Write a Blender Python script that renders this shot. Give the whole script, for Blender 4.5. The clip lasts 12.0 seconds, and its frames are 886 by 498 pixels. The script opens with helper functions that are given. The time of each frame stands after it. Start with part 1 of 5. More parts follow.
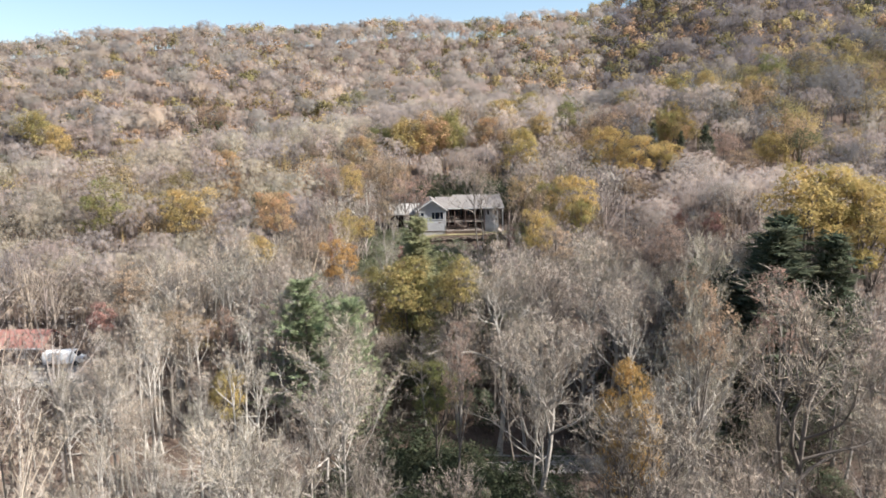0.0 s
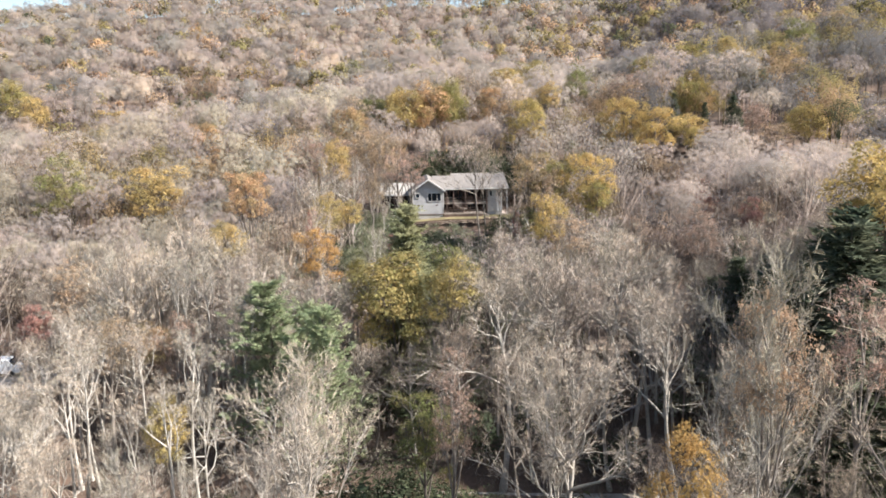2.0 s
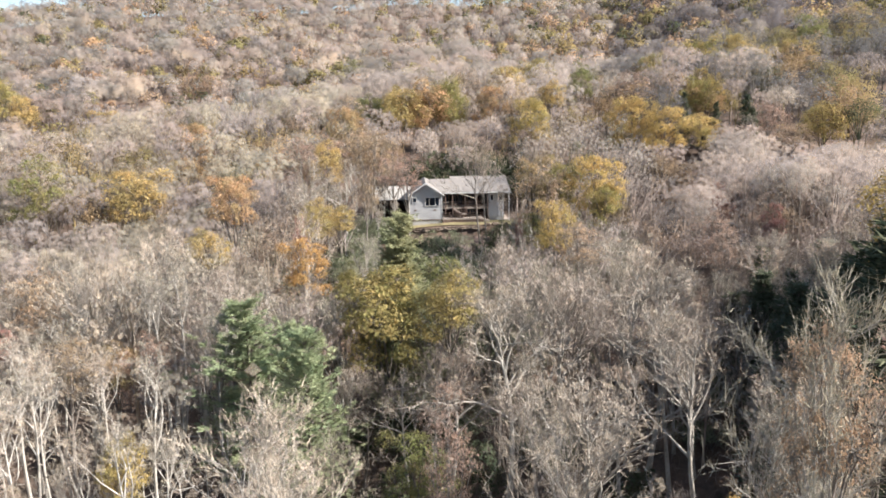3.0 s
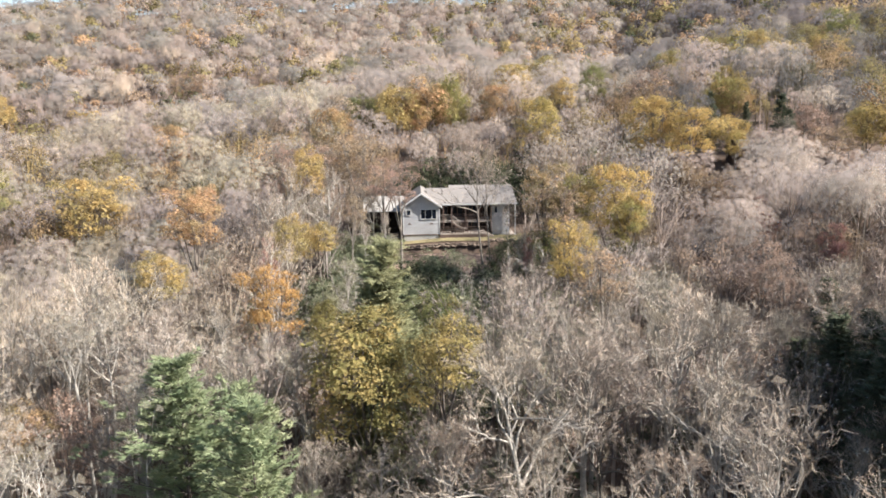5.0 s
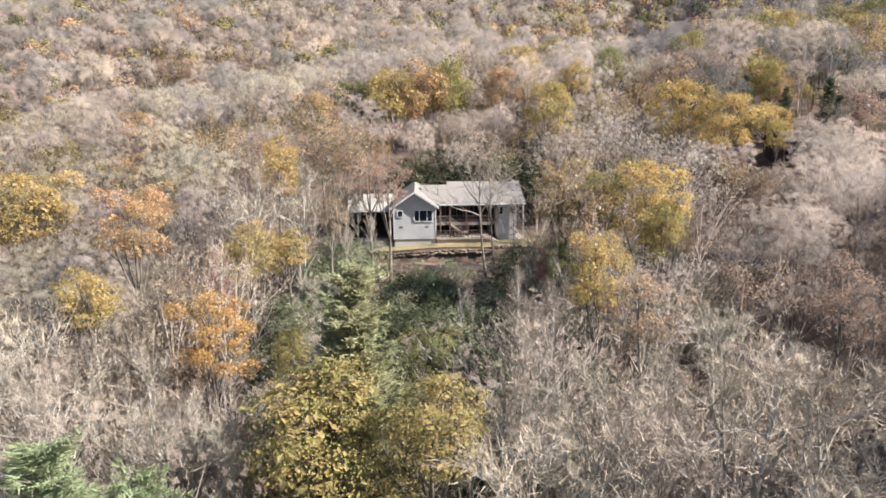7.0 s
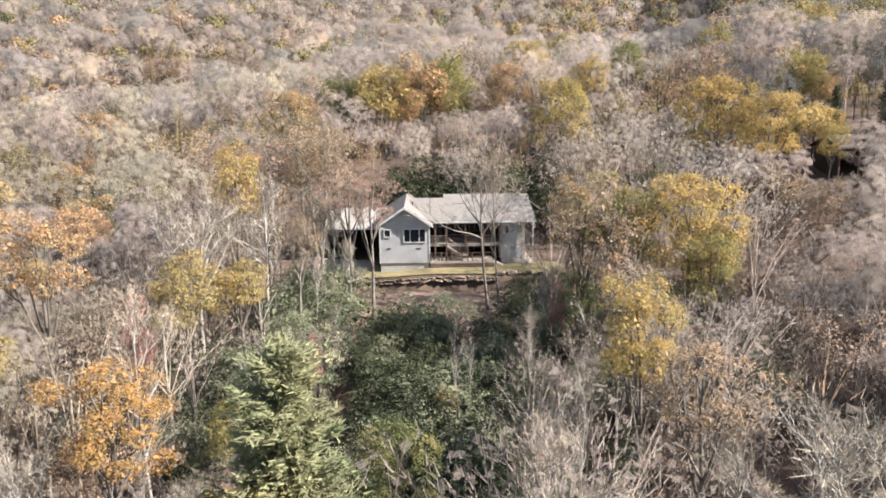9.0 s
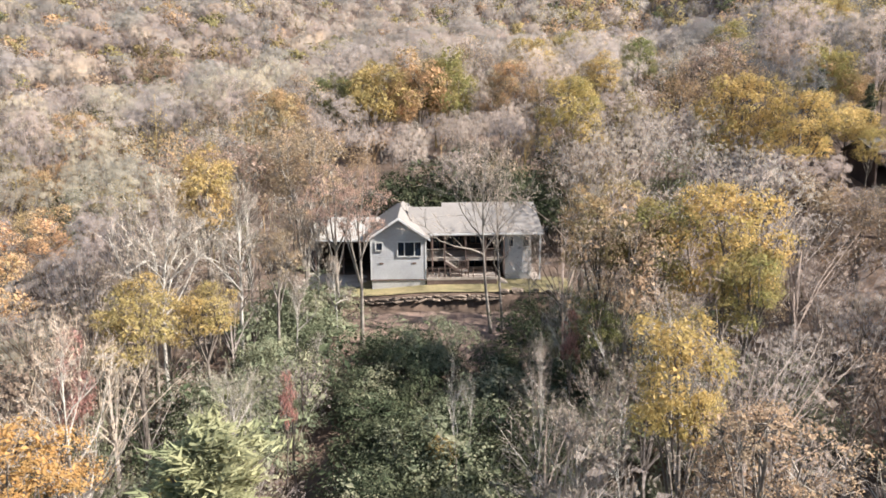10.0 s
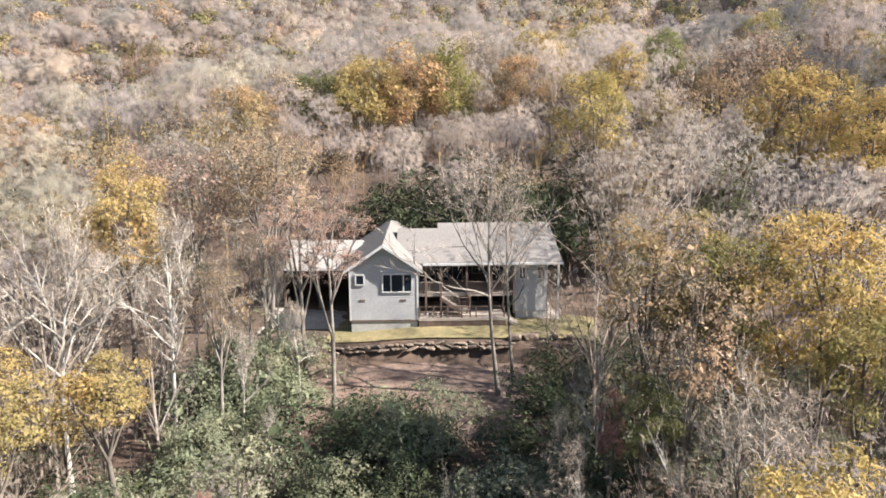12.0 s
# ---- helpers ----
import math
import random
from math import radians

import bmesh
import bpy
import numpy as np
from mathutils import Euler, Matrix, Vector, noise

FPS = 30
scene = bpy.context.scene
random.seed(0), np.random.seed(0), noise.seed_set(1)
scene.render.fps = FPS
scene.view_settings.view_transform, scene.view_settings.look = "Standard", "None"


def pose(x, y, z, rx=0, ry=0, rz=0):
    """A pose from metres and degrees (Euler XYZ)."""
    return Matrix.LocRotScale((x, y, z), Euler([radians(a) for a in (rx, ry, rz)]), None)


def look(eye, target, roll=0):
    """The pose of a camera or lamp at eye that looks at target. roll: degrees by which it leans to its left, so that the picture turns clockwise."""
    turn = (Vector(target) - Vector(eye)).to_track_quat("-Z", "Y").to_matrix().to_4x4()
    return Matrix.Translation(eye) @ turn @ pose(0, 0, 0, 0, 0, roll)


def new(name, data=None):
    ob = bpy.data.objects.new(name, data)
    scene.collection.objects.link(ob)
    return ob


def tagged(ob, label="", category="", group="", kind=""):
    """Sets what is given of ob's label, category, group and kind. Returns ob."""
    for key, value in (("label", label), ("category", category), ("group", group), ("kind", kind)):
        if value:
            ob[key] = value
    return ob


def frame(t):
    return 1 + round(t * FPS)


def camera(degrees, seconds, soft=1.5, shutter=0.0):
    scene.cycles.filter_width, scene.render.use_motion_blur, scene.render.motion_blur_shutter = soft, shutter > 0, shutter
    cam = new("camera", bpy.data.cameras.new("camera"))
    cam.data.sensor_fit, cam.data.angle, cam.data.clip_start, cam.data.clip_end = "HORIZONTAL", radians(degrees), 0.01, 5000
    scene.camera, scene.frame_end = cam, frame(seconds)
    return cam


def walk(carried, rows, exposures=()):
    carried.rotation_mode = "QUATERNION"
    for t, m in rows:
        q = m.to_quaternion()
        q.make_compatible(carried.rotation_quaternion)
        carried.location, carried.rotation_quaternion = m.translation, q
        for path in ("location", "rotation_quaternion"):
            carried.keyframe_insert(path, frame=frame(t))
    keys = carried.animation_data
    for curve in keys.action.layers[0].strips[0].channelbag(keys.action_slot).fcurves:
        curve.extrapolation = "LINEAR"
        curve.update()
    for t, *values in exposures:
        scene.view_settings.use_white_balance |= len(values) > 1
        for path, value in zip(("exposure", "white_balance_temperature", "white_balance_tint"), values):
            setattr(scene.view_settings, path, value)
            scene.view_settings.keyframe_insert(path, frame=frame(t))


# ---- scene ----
cam = camera(63.2, 12.0, soft=1.7)
PATH = [
    (0, (0.155, -0.914, 19.555), (0.12, 1.069, 19.293), -0.9),
    (0.5, (0.298, 2.764, 19.68), (0.261, 4.742, 19.386), -1.0),
    (1, (0.462, 6.439, 19.78), (0.423, 8.411, 19.454), -1.0),
    (1.5, (0.657, 10.015, 19.849), (0.616, 11.986, 19.51), -0.9),
    (2, (0.896, 13.545, 19.911), (0.852, 15.516, 19.574), -0.9),
    (2.5, (1.085, 17.004, 19.967), (1.04, 18.975, 19.629), -0.9),
    (3, (1.217, 20.476, 19.995), (1.17, 22.447, 19.658), -0.9),
    (5, (1.666, 34.815, 20.306), (1.612, 36.786, 19.971), -0.8),
    (5.5, (1.763, 38.501, 20.346), (1.707, 40.472, 20.013), -0.8),
    (6, (1.87, 42.226, 20.33), (1.812, 44.195, 19.984), -0.8),
    (6.5, (1.892, 46.046, 20.244), (1.833, 48.012, 19.879), -0.7),
    (7, (1.93, 49.725, 20.211), (1.871, 51.691, 19.845), -0.6),
    (7.2, (1.972, 51.176, 20.198), (1.913, 53.141, 19.834), -0.7),
    (8.8, (2.488, 63.022, 20.157), (2.418, 64.988, 19.795), -0.6),
    (9, (2.507, 64.576, 20.16), (2.437, 66.542, 19.799), -0.5),
    (9.5, (2.53, 68.504, 20.132), (2.459, 70.47, 19.773), -0.4),
    (10, (2.574, 72.272, 20.127), (2.501, 74.238, 19.77), -0.4),
    (10.5, (2.59, 75.908, 20.136), (2.515, 77.875, 19.779), -0.4),
    (11, (2.596, 79.391, 20.168), (2.519, 81.358, 19.812), -0.4),
    (11.5, (2.583, 82.861, 20.194), (2.506, 84.828, 19.839), -0.4),
    (12, (2.62, 86.284, 20.281), (2.54, 88.25, 19.927), -0.4),
]
walk(cam, [(t, look(eye, target, roll)) for t, eye, target, roll in PATH], [(0.0, 1.51, 6330, 10), (1.0, 1.69, 6430, 10), (3.0, 1.74, 6450, 10), (6.5, 1.75, 6500, 10), (12.0, 1.80, 6500, 10)])

# ---- light ----
SUN_EL, SUN_AZ = 37.0, -11.0          # sun stands to +x, a little towards -y
world = bpy.data.worlds.new("sky")
scene.world = world
world.use_nodes = True
wn = world.node_tree.nodes
sky = wn.new("ShaderNodeTexSky")
sky.sky_type = "NISHITA"
sky.sun_disc = False
sky.sun_elevation = radians(SUN_EL)
sky.sun_rotation = radians(90 - SUN_AZ)
sky.altitude = 700
sky.air_density, sky.dust_density, sky.ozone_density = 1.25, 1.6, 1.0
wn["Background"].inputs["Strength"].default_value = 0.07
world.node_tree.links.new(sky.outputs[0], wn["Background"].inputs["Color"])
sun = new("sun", bpy.data.lights.new("sun", "SUN"))
sun.data.energy, sun.data.angle, sun.data.color = 5.0, radians(0.6), (1.0, 0.95, 0.89)
to_sun = Vector((math.cos(radians(SUN_EL)) * math.cos(radians(SUN_AZ)), math.cos(radians(SUN_EL)) * math.sin(radians(SUN_AZ)), math.sin(radians(SUN_EL))))
sun.matrix_world = look(tuple(to_sun * 300 + Vector((0, 120, 0))), (0, 120, 0))

# ---- materials ----


def node_mat(name):
    m = bpy.data.materials.new(name)
    m.use_nodes = True
    nt = m.node_tree
    return m, nt, nt.nodes["Principled BSDF"]


def add_node(nt, kind, **inputs):
    n = nt.nodes.new(kind)
    for key, v in inputs.items():
        n.inputs[key].default_value = v
    return n


def ramp_of(nt, stops, source):
    r = nt.nodes.new("ShaderNodeValToRGB")
    els = r.color_ramp.elements
    while len(els) < len(stops):
        els.new(0.5)
    for e, (p, c) in zip(els, stops):
        e.position, e.color = p, (*c, 1)
    nt.links.new(source, r.inputs["Fac"])
    return r


def mix_col(nt, blend, fac, a, b):
    n = nt.nodes.new("ShaderNodeMix")
    n.data_type, n.blend_type = "RGBA", blend
    for sock, v in ((n.inputs["Factor"], fac), (n.inputs[6], a), (n.inputs[7], b)):
        if isinstance(v, (int, float)):
            sock.default_value = v
        elif isinstance(v, tuple):
            sock.default_value = (*v, 1)
        else:
            nt.links.new(v, sock)
    return n.outputs[2]


def noise_at(nt, scale, detail=4, coord="Object", rough=0.55):
    tc = nt.nodes.new("ShaderNodeTexCoord") if coord == "Object" else nt.nodes.new("ShaderNodeNewGeometry")
    n = add_node(nt, "ShaderNodeTexNoise", Scale=scale, Detail=detail, Roughness=rough)
    nt.links.new(tc.outputs["Object" if coord == "Object" else "Position"], n.inputs["Vector"])
    return n.outputs["Fac"]


def surface(name, dark, light, scale=2.0, fine=18.0, rough=0.85, bump=0.3, metal=0.0, coord="Object"):
    """Two tones at a broad scale, grain at a fine one, and relief."""
    m, nt, p = node_mat(name)
    broad = ramp_of(nt, [(0.32, dark), (0.68, light)], noise_at(nt, scale, 5, coord))
    grain = ramp_of(nt, [(0.3, (0.72, 0.72, 0.72)), (0.7, (1.12, 1.12, 1.12))], noise_at(nt, fine, 3, coord))
    nt.links.new(mix_col(nt, "MULTIPLY", 1.0, broad.outputs[0], grain.outputs[0]), p.inputs["Base Color"])
    p.inputs["Roughness"].default_value, p.inputs["Metallic"].default_value = rough, metal
    if bump:
        b = add_node(nt, "ShaderNodeBump", Strength=bump, Distance=0.03)
        nt.links.new(noise_at(nt, fine, 3, coord), b.inputs["Height"])
        nt.links.new(b.outputs[0], p.inputs["Normal"])
    return m


def leafy(name, tones, through_light=0.35, patch=0.25, patch_tone=(0.8, 0.9, 0.8), clear=0.0):
    """Leaves, needles and twigs: each piece takes its own tone, broad patches shift it, and light passes through."""
    m, nt, p = node_mat(name)
    nt.nodes.remove(p)
    geo = nt.nodes.new("ShaderNodeNewGeometry")
    tone = ramp_of(nt, [(i / (len(tones) - 1), c) for i, c in enumerate(tones)], geo.outputs["Random Per Island"])
    pn = noise_at(nt, patch, 2, "Position")
    shift = ramp_of(nt, [(0.35, patch_tone), (0.65, (1.10, 1.07, 1.03))], pn)
    col = mix_col(nt, "MULTIPLY", 1.0, tone.outputs[0], shift.outputs[0])
    info = nt.nodes.new("ShaderNodeObjectInfo")
    vary = ramp_of(nt, [(0.0, (0.82, 0.86, 0.85)), (1.0, (1.15, 1.08, 1.1))], info.outputs["Random"])
    col = mix_col(nt, "MULTIPLY", 1.0, col, vary.outputs[0])
    att = nt.nodes.new("ShaderNodeAttribute")
    att.attribute_name = "tone"
    each = ramp_of(nt, [(0.0, (1.0, 1.0, 1.0)), (0.02, (0.62, 0.63, 0.67)), (0.3, (0.92, 0.87, 0.87)), (0.6, (0.86, 0.88, 0.91)), (1.0, (1.14, 1.10, 1.05))], att.outputs["Fac"])
    col = mix_col(nt, "MULTIPLY", 1.0, col, each.outputs[0])
    d = nt.nodes.new("ShaderNodeBsdfDiffuse")
    tl = nt.nodes.new("ShaderNodeBsdfTranslucent")
    mx = add_node(nt, "ShaderNodeMixShader", Fac=through_light)
    for n in (d, tl):
        nt.links.new(col, n.inputs["Color"])
    nt.links.new(d.outputs[0], mx.inputs[1])
    nt.links.new(tl.outputs[0], mx.inputs[2])
    out = mx.outputs[0]
    if clear:
        # twigs too fine to tell apart let part of what is behind them through
        veil = add_node(nt, "ShaderNodeMixShader", Fac=clear)
        nt.links.new(out, veil.inputs[1])
        nt.links.new(nt.nodes.new("ShaderNodeBsdfTransparent").outputs[0], veil.inputs[2])
        out = veil.outputs[0]
    nt.links.new(out, nt.nodes["Material Output"].inputs["Surface"])
    return m


BARK = surface("bark_grey", (0.22, 0.195, 0.166), (0.42, 0.38, 0.33), 0.8, 9.0, 0.9, 0.5)
BARK_PALE = surface("bark_pale", (0.28, 0.255, 0.222), (0.46, 0.42, 0.37), 0.7, 9.0, 0.85, 0.4)
BARK_DARK = surface("bark_dark", (0.07, 0.055, 0.045), (0.17, 0.14, 0.115), 0.8, 9.0, 0.9, 0.5)
BARK_MID = surface("bark_brown_grey", (0.11, 0.09, 0.076), (0.27, 0.235, 0.20), 0.8, 9.0, 0.9, 0.5)
TWIG = leafy("twigs_grey", [(0.13, 0.11, 0.09), (0.18, 0.155, 0.13), (0.24, 0.21, 0.175)], 0.1, 0.06, (0.86, 0.86, 0.9))
TUFT_GREY = leafy("twig_tufts_grey", [(0.205, 0.175, 0.139), (0.283, 0.244, 0.195), (0.365, 0.316, 0.256)], 0.15, 0.06, (0.86, 0.86, 0.9))
TUFT_TAN = leafy("twig_tufts_tan", [(0.245, 0.202, 0.156), (0.335, 0.282, 0.22), (0.425, 0.362, 0.284)], 0.15, 0.06, (0.86, 0.86, 0.9))
VEIL = leafy("twig_veil", [(0.33, 0.29, 0.228), (0.39, 0.345, 0.272)], 0.4, 0.06, (0.9, 0.9, 0.92), 0.72)
TUFT_PALE = leafy("twig_tufts_pale", [(0.285, 0.245, 0.19), (0.35, 0.303, 0.24), (0.415, 0.362, 0.29)], 0.15, 0.06, (0.9, 0.9, 0.92))
LEAF = {
    "yellow": leafy("leaves_yellow", [(0.385, 0.285, 0.115), (0.445, 0.33, 0.14), (0.51, 0.38, 0.172)], 0.46, 0.4, (0.74, 0.82, 0.76)),
    "gold": leafy("leaves_gold", [(0.38, 0.275, 0.115), (0.45, 0.335, 0.145), (0.52, 0.395, 0.185)], 0.48, 0.35, (0.7, 0.78, 0.8)),
    "orange": leafy("leaves_orange", [(0.37, 0.24, 0.135), (0.43, 0.285, 0.165), (0.49, 0.335, 0.205)], 0.48, 0.35, (0.72, 0.86, 0.8)),
    "amber": leafy("leaves_amber", [(0.36, 0.215, 0.085), (0.42, 0.265, 0.11), (0.50, 0.325, 0.14)], 0.48, 0.35, (0.74, 0.8, 0.8)),
    "olivegold": leafy("leaves_olive_gold", [(0.26, 0.212, 0.09), (0.31, 0.25, 0.11), (0.37, 0.295, 0.136)], 0.46, 0.5, (0.74, 0.88, 0.8)),
    "olive": leafy("leaves_olive", [(0.17, 0.16, 0.075), (0.21, 0.195, 0.09), (0.25, 0.23, 0.105)], 0.48, 0.4, (0.75, 0.9, 0.8)),
    "tan": leafy("leaves_tan", [(0.27, 0.19, 0.125), (0.38, 0.275, 0.185), (0.47, 0.36, 0.25)], 0.48, 0.35, (0.8, 0.86, 0.85)),
    "pinktan": leafy("leaves_pink_tan", [(0.28, 0.185, 0.14), (0.40, 0.275, 0.215), (0.49, 0.36, 0.29)], 0.48, 0.35, (0.8, 0.82, 0.85)),
    "red": leafy("leaves_red", [(0.24, 0.12, 0.10), (0.34, 0.18, 0.15), (0.43, 0.27, 0.225)], 0.35, 0.35, (0.8, 0.8, 0.85)),
    "pine": leafy("needles_pine", [(0.23, 0.262, 0.158), (0.29, 0.322, 0.195), (0.37, 0.395, 0.245)], 0.45, 0.35, (0.8, 0.9, 0.85)),
    "hemlock": leafy("needles_hemlock", [(0.065, 0.075, 0.05), (0.095, 0.106, 0.07), (0.14, 0.15, 0.10)], 0.3, 0.35, (0.8, 0.9, 0.9)),
    "sage": leafy("leaves_sage", [(0.195, 0.2, 0.134), (0.228, 0.233, 0.155), (0.27, 0.272, 0.182)], 0.35, 0.35, (0.8, 0.88, 0.85)),
    "spruce": leafy("needles_spruce", [(0.205, 0.213, 0.12), (0.25, 0.257, 0.15), (0.305, 0.312, 0.185)], 0.4, 0.35, (0.8, 0.88, 0.85)),
    "rhodo": leafy("leaves_evergreen", [(0.045, 0.052, 0.032), (0.065, 0.073, 0.043), (0.10, 0.11, 0.066)], 0.2, 0.35, (0.75, 0.85, 0.85)),
}
FAR_TONES = {
    "bare": [(0.33, 0.302, 0.268), (0.35, 0.322, 0.286)], "bare_tan": [(0.355, 0.317, 0.275), (0.375, 0.336, 0.292)], "bare_pale": [(0.35, 0.324, 0.288), (0.372, 0.345, 0.308)],
    # copies of bare: bare_warm holds the left slope's sunlight, bare_dark the right's shade
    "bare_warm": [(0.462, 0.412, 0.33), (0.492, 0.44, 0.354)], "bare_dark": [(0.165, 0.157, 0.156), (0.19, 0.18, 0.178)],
    "tan": [(0.33, 0.262, 0.192), (0.37, 0.295, 0.217)], "olive": [(0.235, 0.215, 0.10), (0.28, 0.252, 0.12)], "gold": [(0.35, 0.282, 0.135), (0.39, 0.315, 0.155)],
    "orange": [(0.36, 0.262, 0.16), (0.40, 0.292, 0.182)], "evergreen": [(0.09, 0.105, 0.06), (0.135, 0.15, 0.09)],
}
FAR = {k: leafy("far_" + k, t, 0.5, 0.5, (0.9, 0.9, 0.92)) for k, t in FAR_TONES.items()}
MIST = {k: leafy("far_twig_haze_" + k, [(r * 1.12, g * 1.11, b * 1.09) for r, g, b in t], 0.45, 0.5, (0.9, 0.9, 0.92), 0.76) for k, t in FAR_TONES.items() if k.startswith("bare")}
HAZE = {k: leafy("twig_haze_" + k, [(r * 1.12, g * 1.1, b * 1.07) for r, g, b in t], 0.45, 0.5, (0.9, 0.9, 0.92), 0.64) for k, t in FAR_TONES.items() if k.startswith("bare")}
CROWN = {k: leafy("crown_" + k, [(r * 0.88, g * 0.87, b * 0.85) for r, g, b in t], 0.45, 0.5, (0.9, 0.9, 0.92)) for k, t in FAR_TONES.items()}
LITTER = surface("leaf_litter", (0.05, 0.034, 0.024), (0.15, 0.097, 0.068), 0.22, 3.2, 0.95, 0.6, coord="Position")
BANK = surface("leaf_strewn_bank", (0.075, 0.048, 0.038), (0.25, 0.17, 0.13), 0.7, 5.0, 0.95, 0.6, coord="Position")
GRASS = surface("lawn_grass", (0.13, 0.115, 0.05), (0.26, 0.205, 0.10), 0.5, 6.0, 0.95, 0.5, coord="Position")
GRAVEL = surface("gravel", (0.24, 0.21, 0.18), (0.42, 0.38, 0.33), 0.5, 7.0, 0.95, 0.5, coord="Position")
SIDING = surface("siding_grey", (0.35, 0.345, 0.35), (0.43, 0.425, 0.425), 0.6, 14.0, 0.6, 0.1)
CONCRETE = surface("foundation_concrete", (0.36, 0.345, 0.325), (0.46, 0.445, 0.42), 0.8, 12.0, 0.9, 0.25)
TRIM = surface("white_trim", (0.50, 0.49, 0.48), (0.62, 0.61, 0.595), 1.0, 12.0, 0.5, 0.05)
SHINGLE = surface("roof_shingle", (0.175, 0.157, 0.142), (0.20, 0.18, 0.163), 0.5, 6.0, 0.9, 0.1)
# very dark brown-grey roof of the far house
DULL_ROOF = surface("dull_dark_roof", (0.032, 0.028, 0.022), (0.075, 0.066, 0.05), 0.7, 7.0, 0.95, 0.3)
METAL_ROOF = surface("pale_metal_roof", (0.27, 0.25, 0.23), (0.36, 0.34, 0.31), 0.5, 6.0, 0.6, 0.1)
DECK_WOOD = surface("weathered_deck_wood", (0.28, 0.23, 0.19), (0.42, 0.36, 0.31), 1.2, 14.0, 0.85, 0.3)
STAIN_WOOD = surface("brown_stained_wood", (0.085, 0.055, 0.043), (0.165, 0.11, 0.09), 1.2, 14.0, 0.8, 0.3)
# brown taken almost to black: the shade under the roofs is in this colour
SHADED_WALL = surface("brown_wall_in_shade", (0.020, 0.011, 0.010), (0.042, 0.023, 0.020), 1.0, 10.0, 0.8, 0.2)
STONE = surface("field_stone", (0.06, 0.043, 0.033), (0.31, 0.235, 0.175), 2.2, 9.0, 0.9, 0.6)
PAINT_WHITE = surface("white_paint", (0.68, 0.68, 0.68), (0.80, 0.80, 0.80), 1.0, 10.0, 0.4, 0.05)
RED_ROOF = surface("red_brown_metal_roof", (0.20, 0.09, 0.07), (0.30, 0.15, 0.12), 0.6, 6.0, 0.6, 0.1)
RUBBER = surface("black_rubber", (0.015, 0.015, 0.015), (0.03, 0.03, 0.03), 2.0, 10.0, 0.8, 0.1)


def glass_mat():
    m, nt, p = node_mat("window_glass")
    p.inputs["Base Color"].default_value = (0.012, 0.018, 0.03, 1)
    p.inputs["Roughness"].default_value = 0.06
    p.inputs["IOR"].default_value = 1.5
    return m


GLASS = glass_mat()

# ---- mesh helpers ----


def mesh_np(name, verts, faces, mat, smooth=False, normals=None):
    """A mesh from arrays; all faces have the same number of corners. normals: the soft roundness of a leafy mass."""
    verts, faces = np.asarray(verts, dtype=np.float32), np.asarray(faces, dtype=np.int32)
    me = bpy.data.meshes.new(name)
    n, k = faces.shape
    me.vertices.add(len(verts))
    me.vertices.foreach_set("co", verts.ravel())
    me.loops.add(n * k)
    me.loops.foreach_set("vertex_index", faces.ravel())
    me.polygons.add(n)
    me.polygons.foreach_set("loop_start", np.arange(0, n * k, k, dtype=np.int32))
    me.polygons.foreach_set("loop_total", np.full(n, k, dtype=np.int32))
    me.polygons.foreach_set("use_smooth", np.full(n, smooth, dtype=bool))
    me.update(calc_edges=True)
    if normals is not None:
        me.attributes.new("custom_normal", "FLOAT_VECTOR", "POINT").data.foreach_set("vector", np.asarray(normals, dtype=np.float32).ravel())
    me.materials.append(mat)
    return me


def unit(v):
    return v / (np.linalg.norm(v, axis=-1, keepdims=True) + 1e-9)


